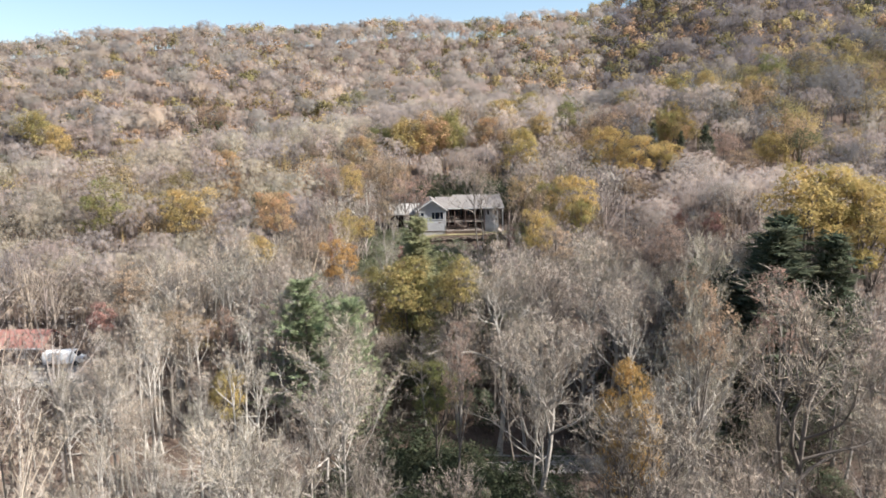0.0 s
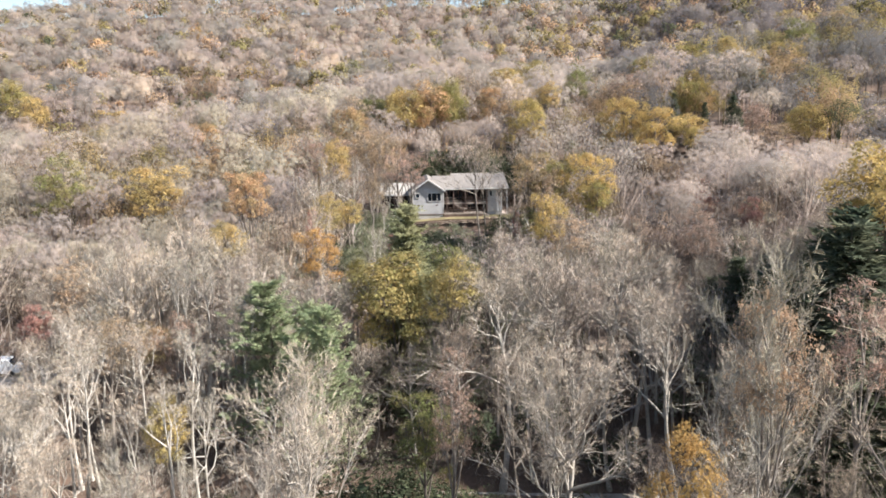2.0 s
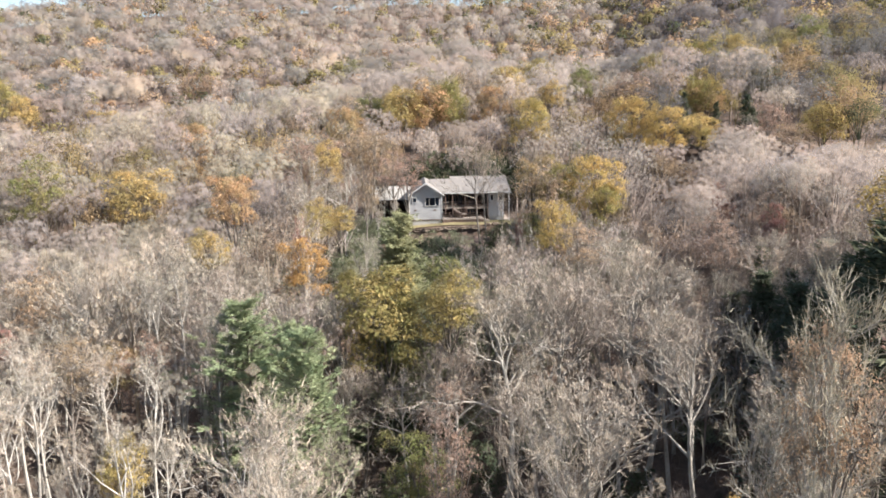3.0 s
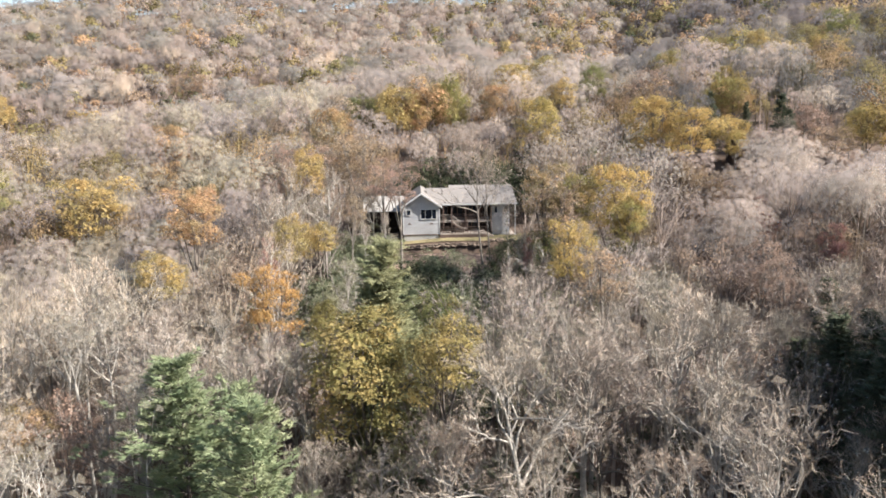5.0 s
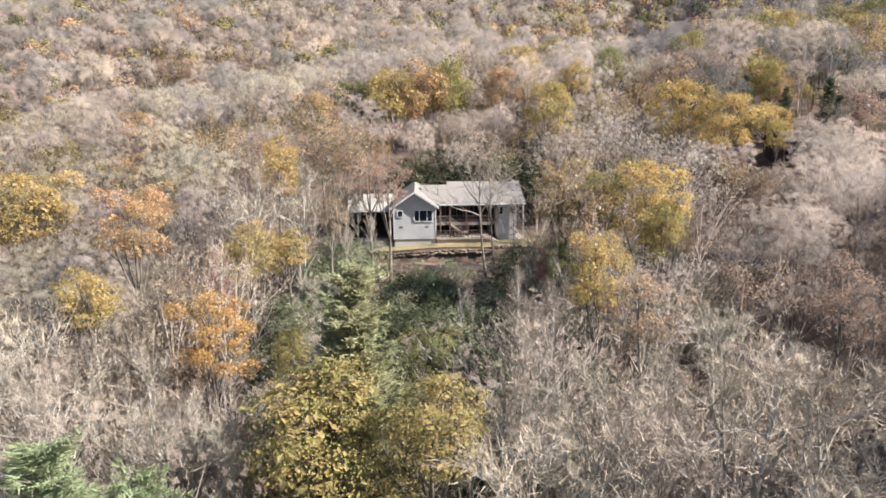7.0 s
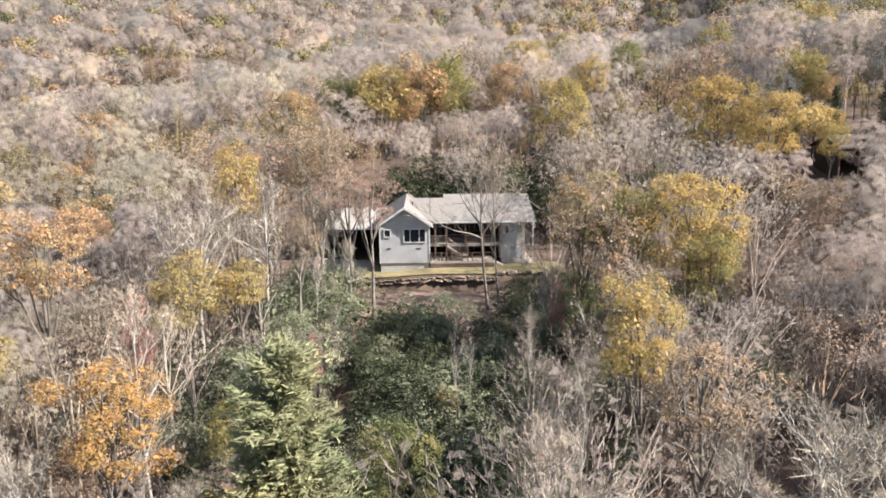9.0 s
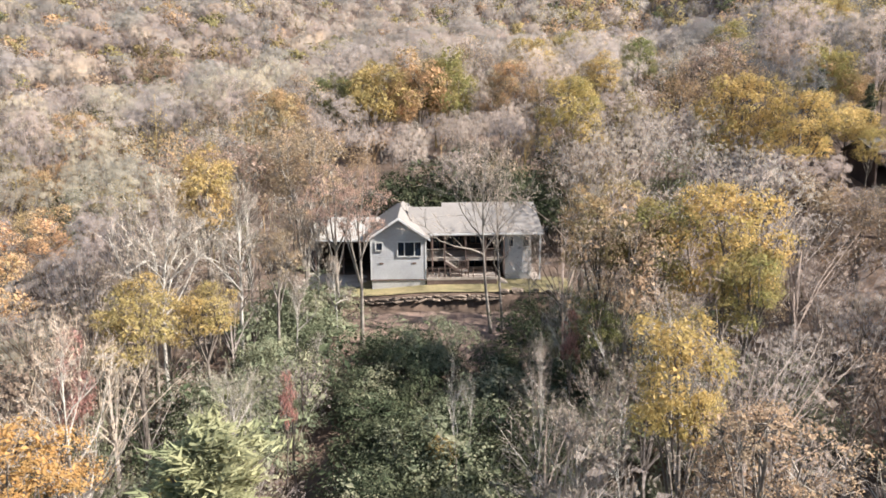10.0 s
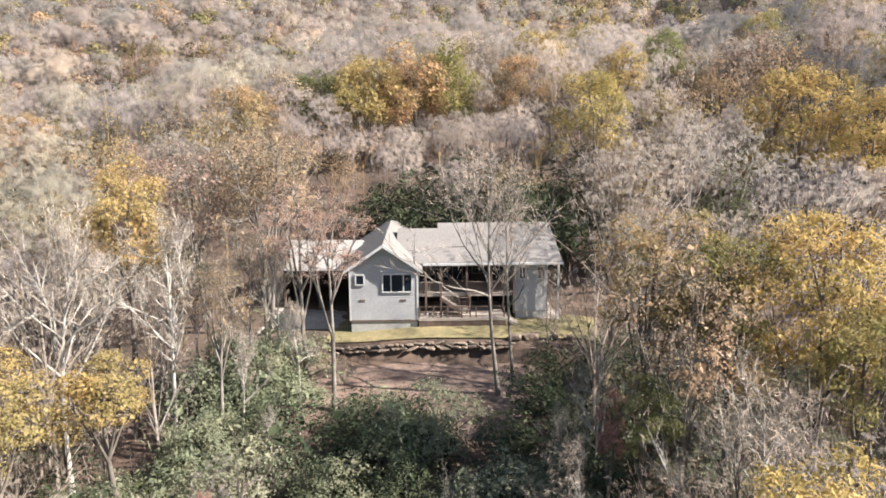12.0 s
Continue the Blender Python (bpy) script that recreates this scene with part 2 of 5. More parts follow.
class Soup:
    """Collects quads and triangles (as triangles) for one mesh."""

    def __init__(self):
        self.v, self.f, self.nr, self.n = [], [], [], 0

    def add(self, verts, tris, normals=None):
        verts, tris = np.asarray(verts, float), np.asarray(tris, int)
        self.v.append(verts)
        self.nr.append(normals)
        self.f.append(tris + self.n)
        self.n += len(verts)

    def tube(self, pts, radii, sides):
        pts, radii = np.asarray(pts, float), np.asarray(radii, float)
        n = len(pts)
        d = np.gradient(pts, axis=0)
        d /= np.linalg.norm(d, axis=1)[:, None] + 1e-9
        ref = np.where(np.abs(d[:, 2:3]) > 0.85, [[1.0, 0, 0]], [[0, 0, 1.0]])
        a = np.cross(d, ref)
        a /= np.linalg.norm(a, axis=1)[:, None] + 1e-9
        b = np.cross(d, a)
        th = np.arange(sides) * 2 * math.pi / sides
        ring = pts[:, None] + radii[:, None, None] * (a[:, None] * np.cos(th)[None, :, None] + b[:, None] * np.sin(th)[None, :, None])
        i, j = np.meshgrid(np.arange(n - 1), np.arange(sides), indexing="ij")
        q0, q1 = i * sides + j, i * sides + (j + 1) % sides
        q2, q3 = q1 + sides, q0 + sides
        self.add(ring.reshape(-1, 3), np.concatenate([np.stack([q0, q1, q2], -1).reshape(-1, 3), np.stack([q0, q2, q3], -1).reshape(-1, 3)]))

    def slivers(self, base, tip, width, rng, heart=None, loose=0.45, soft=None):
        """Thin blades from base to tip; with a heart they lie like bark and leaves do, turned outwards from it."""
        d = tip - base
        out = rng.normal(size=d.shape)
        if heart is not None:
            out = (base + tip) / 2 - heart
            out = out / (np.linalg.norm(out, axis=1)[:, None] + 1e-9) + rng.normal(0, loose, d.shape)
        s = np.cross(out, d)
        s *= (np.asarray(width) / (np.linalg.norm(s, axis=1) + 1e-9) / 2)[:, None]
        n = len(base)
        v = np.concatenate([base - s, base + s, tip])
        self.add(v, np.stack([np.arange(n), np.arange(n) + n, np.arange(n) + 2 * n], 1), None if soft is None else unit(unit(v - soft) + np.tile(rng.normal(0, 0.25, (n, 3)), (3, 1))))

    def sprays(self, c, size, rng, heart, loose=0.4, ratio=0.75, soft=None):
        """Leafy or twiggy sprays: folded four-cornered blades that lie turned outwards from the heart of the crown."""
        n = len(c)
        out = c - heart
        out = out / (np.linalg.norm(out, axis=1)[:, None] + 1e-9) + rng.normal(0, loose, (n, 3))
        u = np.cross(out, rng.normal(size=(n, 3)))
        u /= np.linalg.norm(u, axis=1)[:, None] + 1e-9
        w = np.cross(out, u)
        w /= np.linalg.norm(w, axis=1)[:, None] + 1e-9
        size = np.asarray(size)[:, None]
        fold = np.cross(u, w) * size * 0.14
        v = np.concatenate([c - u * size / 2, c + w * size * ratio / 2 + fold, c + u * size / 2, c - w * size * ratio / 2 + fold])
        k = np.arange(n)
        nr = None
        if soft is not None:
            nr = unit(0.6 * unit(v - heart) + 0.4 * unit(v - soft) + np.tile(rng.normal(0, 0.2, (n, 3)), (4, 1)))
        self.add(v, np.concatenate([np.stack([k, k + 2 * n, k + n], 1), np.stack([k, k + 3 * n, k + 2 * n], 1)]), nr)

    def arrays(self):
        return np.concatenate(self.v), np.concatenate(self.f)

    def mesh(self, name, mat, smooth=False):
        v, f = self.arrays()
        return mesh_np(name, v, f, mat, smooth, None if self.nr[0] is None else np.concatenate(self.nr))


def part(name, me, parent, label="", mat=None):
    ob = new(name, me)
    ob.parent = parent
    if mat is not None and not me.materials:
        me.materials.append(mat)
    if label:
        ob["label"] = label
    return ob


BOX_F = [(0, 3, 2, 1), (4, 5, 6, 7), (0, 1, 5, 4), (1, 2, 6, 5), (2, 3, 7, 6), (3, 0, 4, 7)]


def box_mesh(name, lo, hi, mat):
    (x0, y0, z0), (x1, y1, z1) = lo, hi
    v = [(x0, y0, z0), (x1, y0, z0), (x1, y1, z0), (x0, y1, z0), (x0, y0, z1), (x1, y0, z1), (x1, y1, z1), (x0, y1, z1)]
    return mesh_np(name, v, BOX_F, mat)


def box(name, lo, hi, mat, parent, label=""):
    """A squared timber, slab or panel, between two corners in its parent's space."""
    return part(name, box_mesh(name, lo, hi, mat), parent, label)


def prism(name, profile, axis, a, b, mat, parent, label=""):
    """A closed outline in the plane across `axis` ('x' or 'y'), drawn out from a to b."""
    bm = bmesh.new()
    rings = []
    for w in (a, b):
        rings.append([bm.verts.new((w, p, q) if axis == "x" else (p, w, q)) for p, q in profile])
    n = len(profile)
    bm.faces.new(rings[0])
    bm.faces.new(rings[1][::-1])
    for i in range(n):
        bm.faces.new((rings[0][i], rings[1][i], rings[1][(i + 1) % n], rings[0][(i + 1) % n]))
    bmesh.ops.recalc_face_normals(bm, faces=bm.faces)
    me = bpy.data.meshes.new(name)
    bm.to_mesh(me)
    bm.free()
    me.materials.append(mat)
    return part(name, me, parent, label)


def smooth01(a, b, x):
    t = np.clip((np.asarray(x, float) - a) / (b - a), 0, 1)
    return t * t * (3 - 2 * t)


# ---- the ground ----
PROFILE_Y = [-600, -200, 40, 66, 78, 100, 120, 139.2, 150, 162, 178, 195, 215, 270, 345, 450, 560, 640, 760, 1000, 2600]
PROFILE_Z = [-30, -18, -16, -14.6, -13.2, -7.4, -2.4, 2.3, 3.5, 6, 11, 15, 18.5, 22.5, 30, 56, 93, 119, 130, 105, 60]


def ground_z(x, y):
    """Height of the bare ground: a slope up to the terrace of the house, then the cove and the ridges behind it."""
    x, y = np.asarray(x, float), np.asarray(y, float)
    w = 6.0
    z = sum(np.interp(y + o, PROFILE_Y, PROFILE_Z) for o in (-w, -w / 2, 0, w / 2, w)) / 5
    left = smooth01(-14, -55, x) * smooth01(85, 130, y) * (1 - smooth01(230, 420, y))
    z = z - 6.0 * left - 8.0 * smooth01(-40, -130, x) * smooth01(150, 220, y) * (1 - smooth01(300, 400, y)) - 5.0 * smooth01(10, -40, x) * smooth01(200, 260, y) * (1 - smooth01(300, 360, y))
    right = smooth01(25, 95, x) * smooth01(130, 215, y) * (1 - smooth01(500, 900, y))
    z = z + 7.0 * right + 8.0 * smooth01(18, 50, x) * smooth01(30, 62, y) * (1 - smooth01(104, 150, y))
    spur = np.clip(x - 84 - 24 * smooth01(380, 600, y), 0, 260)
    z = z + spur * (0.24 * smooth01(185, 250, y) + 0.32 * smooth01(330, 560, y)) * (1 - smooth01(760, 1100, y))
    z = z + 8.0 * smooth01(32, 44, x) * (1 - smooth01(62, 80, x)) * smooth01(140, 151, y) * (1 - smooth01(170, 198, y))
    z = z - 7 * smooth01(-150, -420, x) * smooth01(300, 600, y)
    roll = smooth01(170, 420, y)
    z = z + roll * (3.0 * np.sin(x / 47 + y / 90) + 2.2 * np.sin(x / 23 - y / 61 + 1.3)) + smooth01(420, 640, y) * (6 * np.exp(-((x + 95) / 75) ** 2) + 2 * smooth01(-160, -300, x) + 4 * np.exp(-((x - 40) / 25) ** 2) - 5) + 0.5 * np.sin(x / 9 + 0.7) * np.sin(y / 11) * (1 - smooth01(118, 132, y) * (1 - smooth01(165, 185, y)) * (np.abs(x) < 40))
    z = z + 11 * np.exp(-(((x + 172) / 45) ** 2 + ((y - 300) / 38) ** 2))
    road = np.exp(-(((y - 73.5 - 1.5 * np.sin(x / 18)) / 3.2) ** 4))
    z = z * (1 - road) + road * (-14.1 + 0 * x)
    flat = smooth01(-17, -9.5, x) * (1 - smooth01(11, 15, x)) * smooth01(139.4, 139.9, y) * (1 - smooth01(155, 162, y))
    lawn = 3.15 + 0.45 * smooth01(-8, 0, x) + 0.012 * (y - 140)
    z = z * (1 - flat) + flat * lawn
    yard = np.exp(-(((x + 58) / 12) ** 4 + ((y - 93) / 9) ** 4))
    return z * (1 - yard) + yard * -8.0


def axis_lines(spans):
    return np.unique(np.concatenate([np.arange(a, b, s) for a, b, s in spans]))


gx = axis_lines([(-2600, -700, 120), (-700, -140, 22), (-140, -30, 3.5), (-30, 30, 0.8), (30, 140, 3.5), (140, 700, 22), (700, 2601, 120)])
gy = axis_lines([(-600, -20, 40), (-20, 60, 5), (60, 130, 2.0), (130, 165, 0.7), (165, 300, 4), (300, 800, 14), (800, 3000, 110)])
GXX, GYY = np.meshgrid(gx, gy, indexing="ij")
grid_v = np.stack([GXX, GYY, ground_z(GXX, GYY)], -1).reshape(-1, 3)
ii, jj = np.meshgrid(np.arange(len(gx) - 1), np.arange(len(gy) - 1), indexing="ij")
k0 = (ii * len(gy) + jj).ravel()
grid_f = np.stack([k0, k0 + len(gy), k0 + len(gy) + 1, k0 + 1], 1)
tagged(new("ground", mesh_np("ground", grid_v, grid_f, LITTER, True)), "sloping forest floor covered in brown fallen leaves", "ground", kind="structure")


def sheet(name, x0, x1, y0, y1, step, mat, lift=0.03, ragged=0.0):
    xs, ys = np.arange(x0, x1 + step / 2, step), np.arange(y0, y1 + step / 2, step)
    X, Y = np.meshgrid(xs, ys, indexing="ij")
    if ragged:
        edge = (Y == ys[0]) | (Y == ys[-1]) | (X == xs[0]) | (X == xs[-1])
        r = np.random.default_rng(5)
        X = X + edge * r.normal(0, ragged, X.shape)
        Y = Y + edge * r.normal(0, ragged, X.shape)
    v = np.stack([X, Y, ground_z(X, Y) + lift], -1).reshape(-1, 3)
    i, j = np.meshgrid(np.arange(len(xs) - 1), np.arange(len(ys) - 1), indexing="ij")
    k = (i * len(ys) + j).ravel()
    return new(name, mesh_np(name, v, np.stack([k, k + len(ys), k + len(ys) + 1, k + 1], 1), mat, True))


tagged(sheet("lawn", -9.0, 13.0, 140.0, 146.5, 0.5, GRASS, 0.03), "strip of yellowing mown grass before the house", "lawn", kind="structure")
tagged(sheet("driveway", -15.0, -8.3, 143.6, 149.0, 0.5, GRAVEL, 0.035, 0.3), "pale gravel driveway beside the house", "driveway", kind="structure")
tagged(sheet("road", -13, 60, 71.2, 75.8, 0.6, GRAVEL, 0.04), "pale gravel lane crossing the valley floor", "road", kind="structure")
tagged(sheet("clearing", -6.5, 2.5, 67.0, 72.5, 0.5, GRAVEL, 0.07, 0.3), "bare pale earth beside the gravel lane", "clearing", kind="structure")
tagged(sheet("yard", -70, -46, 86.0, 97.0, 0.6, GRAVEL, 0.05, 0.3), "pale gravel yard of a cabin", "yard", kind="structure")
tagged(sheet("bank", -9.4, 8.0, 129.0, 138.5, 0.5, BANK, 0.03, 0.25), "sunlit bank of orange-brown fallen leaves below the lawn", "bank", kind="structure")

# ---- trees ----


def skeleton_of(rng, H, limbs=15, start=0.40, spread=1.0, subs=6, girth=1.0, wander=1.0):
    """Trunk, limbs and branches of a hardwood: lists of (points, radii, sides)."""
    n = 9
    t = np.linspace(0, 1, n)
    lean = rng.normal(0, 0.035, 2) * wander
    bend = rng.normal(0, 0.03, 2) * wander
    top = 0.88 * H
    trunk = np.stack([top * t * lean[0] + H * bend[0] * np.sin(2.4 * t), top * t * lean[1] + H * bend[1] * np.sin(2.9 * t), top * t], 1)
    r0 = 0.0115 * H * girth * rng.uniform(0.85, 1.2)
    tr = r0 * (1 - 0.86 * t ** 1.1)
    tr[0] *= 1.35
    wood, branch, ends = [(trunk, tr, 6)], [], []
    az = rng.uniform(0, 6.28)
    for i in range(limbs):
        s = start + (0.97 - start) * ((i + rng.uniform(0, 0.8)) / limbs) ** 0.9
        az += 2.4 + rng.normal(0, 0.4)
        k = (s - start) / (1 - start)
        p0 = np.array([np.interp(s, t, trunk[:, a]) for a in range(3)])
        ang = math.radians((54 - 30 * k) * spread + rng.normal(0, 7))
        L = H * (0.45 - 0.28 * k) * spread * rng.uniform(0.75, 1.15)
        d = np.array([math.cos(az) * math.sin(ang), math.sin(az) * math.sin(ang), math.cos(ang)])
        pts = [p0]
        turn = rng.normal(0, 0.09 * wander, 3)
        for _ in range(5):
            d = unit(turn + d + np.array([0, 0, 0.15]) + rng.normal(0, 0.17 * wander, 3))
            pts.append(pts[-1] + d * L / 5)
        pts = np.array(pts)
        lr = min(np.interp(s, t, tr) * 0.85, r0 * 0.62)
        wood.append((pts, lr * np.array([1, 0.82, 0.65, 0.48, 0.32, 0.15]), 4))
        for j in range(subs):
            u = 0.28 + 0.7 * (j + rng.uniform(0, 0.9)) / subs
            b0 = np.array([np.interp(u * 5, range(6), pts[:, a]) for a in range(3)])
            sd = unit(unit(pts[5] - pts[0]) + rng.normal(0, 0.55, 3) + np.array([0, 0, 0.22]))
            sl = L * (0.50 - 0.22 * u) * rng.uniform(0.7, 1.25)
            mid = b0 + sd * sl * 0.5
            sd2 = unit(sd + rng.normal(0, 0.28, 3) + np.array([0, 0, 0.2]))
            bp = np.array([b0, mid, mid + sd2 * sl * 0.5])
            branch.append((bp, lr * 0.42 * np.array([1, 0.66, 0.25]), 3))
            ends.append(bp)
        ends.append(pts[3:])
    ends.append(trunk[-3:])
    return wood, branch, ends


def along(ends, count, rng):
    """Random points and directions along the outer branches."""
    out_p, out_d = [], []
    for e in ends:
        u = rng.uniform(0.1, 1.0, count) * (len(e) - 1)
        i = np.minimum(u.astype(int), len(e) - 2)
        f = (u - i)[:, None]
        out_p.append(e[i] * (1 - f) + e[i + 1] * f)
        out_d.append(unit(e[i + 1] - e[i]))
    return np.concatenate(out_p), np.concatenate(out_d)


def hardwood(seed, H=16.0, bark=BARK, twig=TUFT_GREY, limbs=15, start=0.40, spread=1.0, subs=6, twigs=7, fine=3, girth=1.0, wander=1.0, veil=90):
    """One kind of leafless hardwood: meshes for its trunk and limbs, and for its crown of twigs."""
    rng = np.random.default_rng(seed)
    wood, branch, ends = skeleton_of(rng, H, limbs, start, spread, subs, girth, wander)
    ws = Soup()
    for pts, r, k in wood:
        ws.tube(pts, r, k)
    for pts, r, k in branch:
        ws.slivers(pts[[0, 0, 1]], pts[[2, 1, 2]], np.array([1.2, 1.5, 0.9]) * max(r[0], 0.016), rng)
    cs = Soup()
    p, d = along(ends, twigs, rng)
    d2 = unit(d + rng.normal(0, 0.5, d.shape) + [0, 0, 0.18])
    ln = rng.uniform(0.4, 1.0, len(p)) * H / 16
    tip = p + d2 * ln[:, None]
    heart = np.array([0, 0, 0.45 * H])
    ws.slivers(p, tip, rng.uniform(0.016, 0.028, len(p)), rng, heart, 0.7)
    q = np.repeat(p, fine, 0)
    qd = np.repeat(d2 * ln[:, None], fine, 0)
    b = q + qd * rng.uniform(0.25, 0.95, (len(q), 1))
    e = b + unit(unit(qd) + rng.normal(0, 0.6, qd.shape) + [0, 0, 0.1]) * rng.uniform(0.35, 0.8, (len(q), 1)) * H / 16
    cs.slivers(b, e, rng.uniform(0.022, 0.042, len(b)), rng, heart, 0.6)
    n = sum(len(f) for f in cs.f)
    q = tip[rng.integers(0, len(tip), veil)] + rng.normal(0, 0.3, (veil, 3))
    cs.sprays(q, rng.uniform(0.4, 0.8, veil) * H / 16, rng, heart, 0.5, 0.8)
    crown = cs.mesh("crown", twig)
    crown.materials.append(VEIL)
    crown.polygons.foreach_set("material_index", (np.arange(n + 2 * veil) >= n).astype(np.int32))
    kit = {"trunk": ws.mesh("trunk", bark, True), "leaves": crown}
    kit["H"] = H
    return kit


def lobes_of(rng, count, R, half, mid, low=-0.35):
    """Centres and radii of the rounded masses that make up a crown, spread evenly over an uneven dome."""
    k = np.arange(count) + 0.5
    zz = 1 - (1 - low) * k / count
    az = k * 2.39996 + rng.uniform(0, 6.28)
    d = np.stack([np.sqrt(1 - zz ** 2) * np.cos(az), np.sqrt(1 - zz ** 2) * np.sin(az), zz], 1) + rng.normal(0, 0.13, (count, 3))
    uneven = 1 + 0.17 * np.sin(2 * az + rng.uniform(0, 6)) + rng.normal(0, 0.09, count)
    reach = rng.uniform(0.60, 0.84, count) * uneven
    c = d * reach[:, None] * [R, R, half] + [0, 0, mid]
    return c, R * rng.uniform(0.28, 0.46, count)


def leaf_shell(rng, c, r, per, flat=0.8, up=0.35):
    """Places over one rounded mass: thick at its outer side, thin within, in small clusters with gaps."""
    seeds = max(6, per // 14)
    d = unit(rng.normal(size=(seeds, 3)) + [0, 0, up])
    q = c + d * [r, r, r * flat] * (rng.uniform(0.35, 1.0, (seeds, 1)) ** 0.4)
    p = np.repeat(q, per // seeds, 0)
    return p + rng.normal(0, 0.17 * r, p.shape) * [1, 1, 0.7]


def broadleaf(seed, H, R, base, leaf, bark=BARK_DARK, lobes=16, per=560, size=0.2, twiggy=0, girth=1.0, inner=0):
    """A hardwood in leaf: trunk, limbs that run out into the masses of its crown, and the leaves over them."""
    rng = np.random.default_rng(seed)
    ws, ls = Soup(), Soup()
    t = np.linspace(0, 1, 8)
    sway = rng.normal(0, 0.035, 4) * H
    trunk = np.stack([sway[0] * np.sin(2.2 * t) + sway[1] * t, sway[2] * np.sin(2.6 * t) + sway[3] * t, 0.84 * H * t], 1)
    r0 = 0.013 * H * girth
    ws.tube(trunk, r0 * np.array([1.35, 1.05, 0.95, 0.82, 0.66, 0.5, 0.32, 0.14]), 6)
    cs, rs = lobes_of(rng, lobes, R, (H - base) / 2, (H + base) / 2, -0.55)
    axis = np.array([np.interp((H + base) / 2, trunk[:, 2], trunk[:, i]) for i in (0, 1)])
    cs[:, :2] += axis
    mid = (H + base) / 2
    sector = np.floor((np.arctan2(cs[:, 1] - axis[1], cs[:, 0] - axis[0]) + math.pi) / 6.2832 * 4.999).astype(int)
    sector[cs[:, 2] > mid + 0.3 * (H - base)] = 5
    limb = {}
    for k in range(6):
        if not (sector == k).any():
            continue
        m = cs[sector == k].mean(0)
        z0 = rng.uniform(0.62, 1.0) * base + rng.uniform(0.0, 0.2) * (H - base) if k < 5 else 0.7 * H
        p0 = np.array([np.interp(z0, trunk[:, 2], trunk[:, i]) for i in range(3)])
        u = np.linspace(0, 1, 5)[:, None]
        path = p0 + (m - p0) * u * 0.95 + np.array([0, 0, 1.0]) * (0.35 * u * (u - 1)) * np.linalg.norm(m - p0) * rng.uniform(0.1, 0.9) + np.sin(u * 5 + k) * rng.normal(0, 0.12, 3) * u
        ws.tube(path, r0 * np.array([0.55, 0.46, 0.37, 0.27, 0.15]), 5)
        limb[k] = path
    for c, r, k in zip(cs, rs, sector):
        f = rng.uniform(1.6, 3.8)
        p0 = limb[k][int(f)] * (1 - f % 1) + limb[k][int(f) + 1] * (f % 1)
        m1 = p0 + (c - p0) * 0.5 + rng.normal(0, 0.16 * r, 3)
        ws.tube(np.array([p0, m1, c + (c - m1) * 0.1]), np.array([0.24, 0.17, 0.08]) * r0, 4)
        n = 9 + twiggy
        e = c + unit(rng.normal(size=(n, 3)) + [0, 0, 0.4]) * r * rng.uniform(0.6, 1.08, (n, 1))
        b = c + (m1 - c) * rng.uniform(0, 0.5, (n, 1))
        ws.slivers(b, e, rng.uniform(0.03, 0.06, n) * H / 15, rng)
        p = leaf_shell(rng, c, r, per)
        big = np.full(len(p), 1.0)
        if inner:
            q = c + unit(rng.normal(size=(inner, 3)) + [0, 0, 0.2]) * r * rng.uniform(0.45, 0.8, (inner, 1))
            p, big = np.concatenate([p, q]), np.concatenate([big, np.full(inner, 0.27 * r / size)])
        heart = c * 0.65 + np.array([axis[0], axis[1], mid - 0.2 * (H - base)]) * 0.35
        ls.sprays(p, rng.uniform(0.65, 1.3, len(p)) * big * size, rng, heart, 0.5, 0.7, np.array([axis[0], axis[1], base + 0.25 * (H - base)]))
    return {"trunk": ws.mesh("trunk", bark, True), "leaves": ls.mesh("leaves", leaf), "H": H, "R": R}


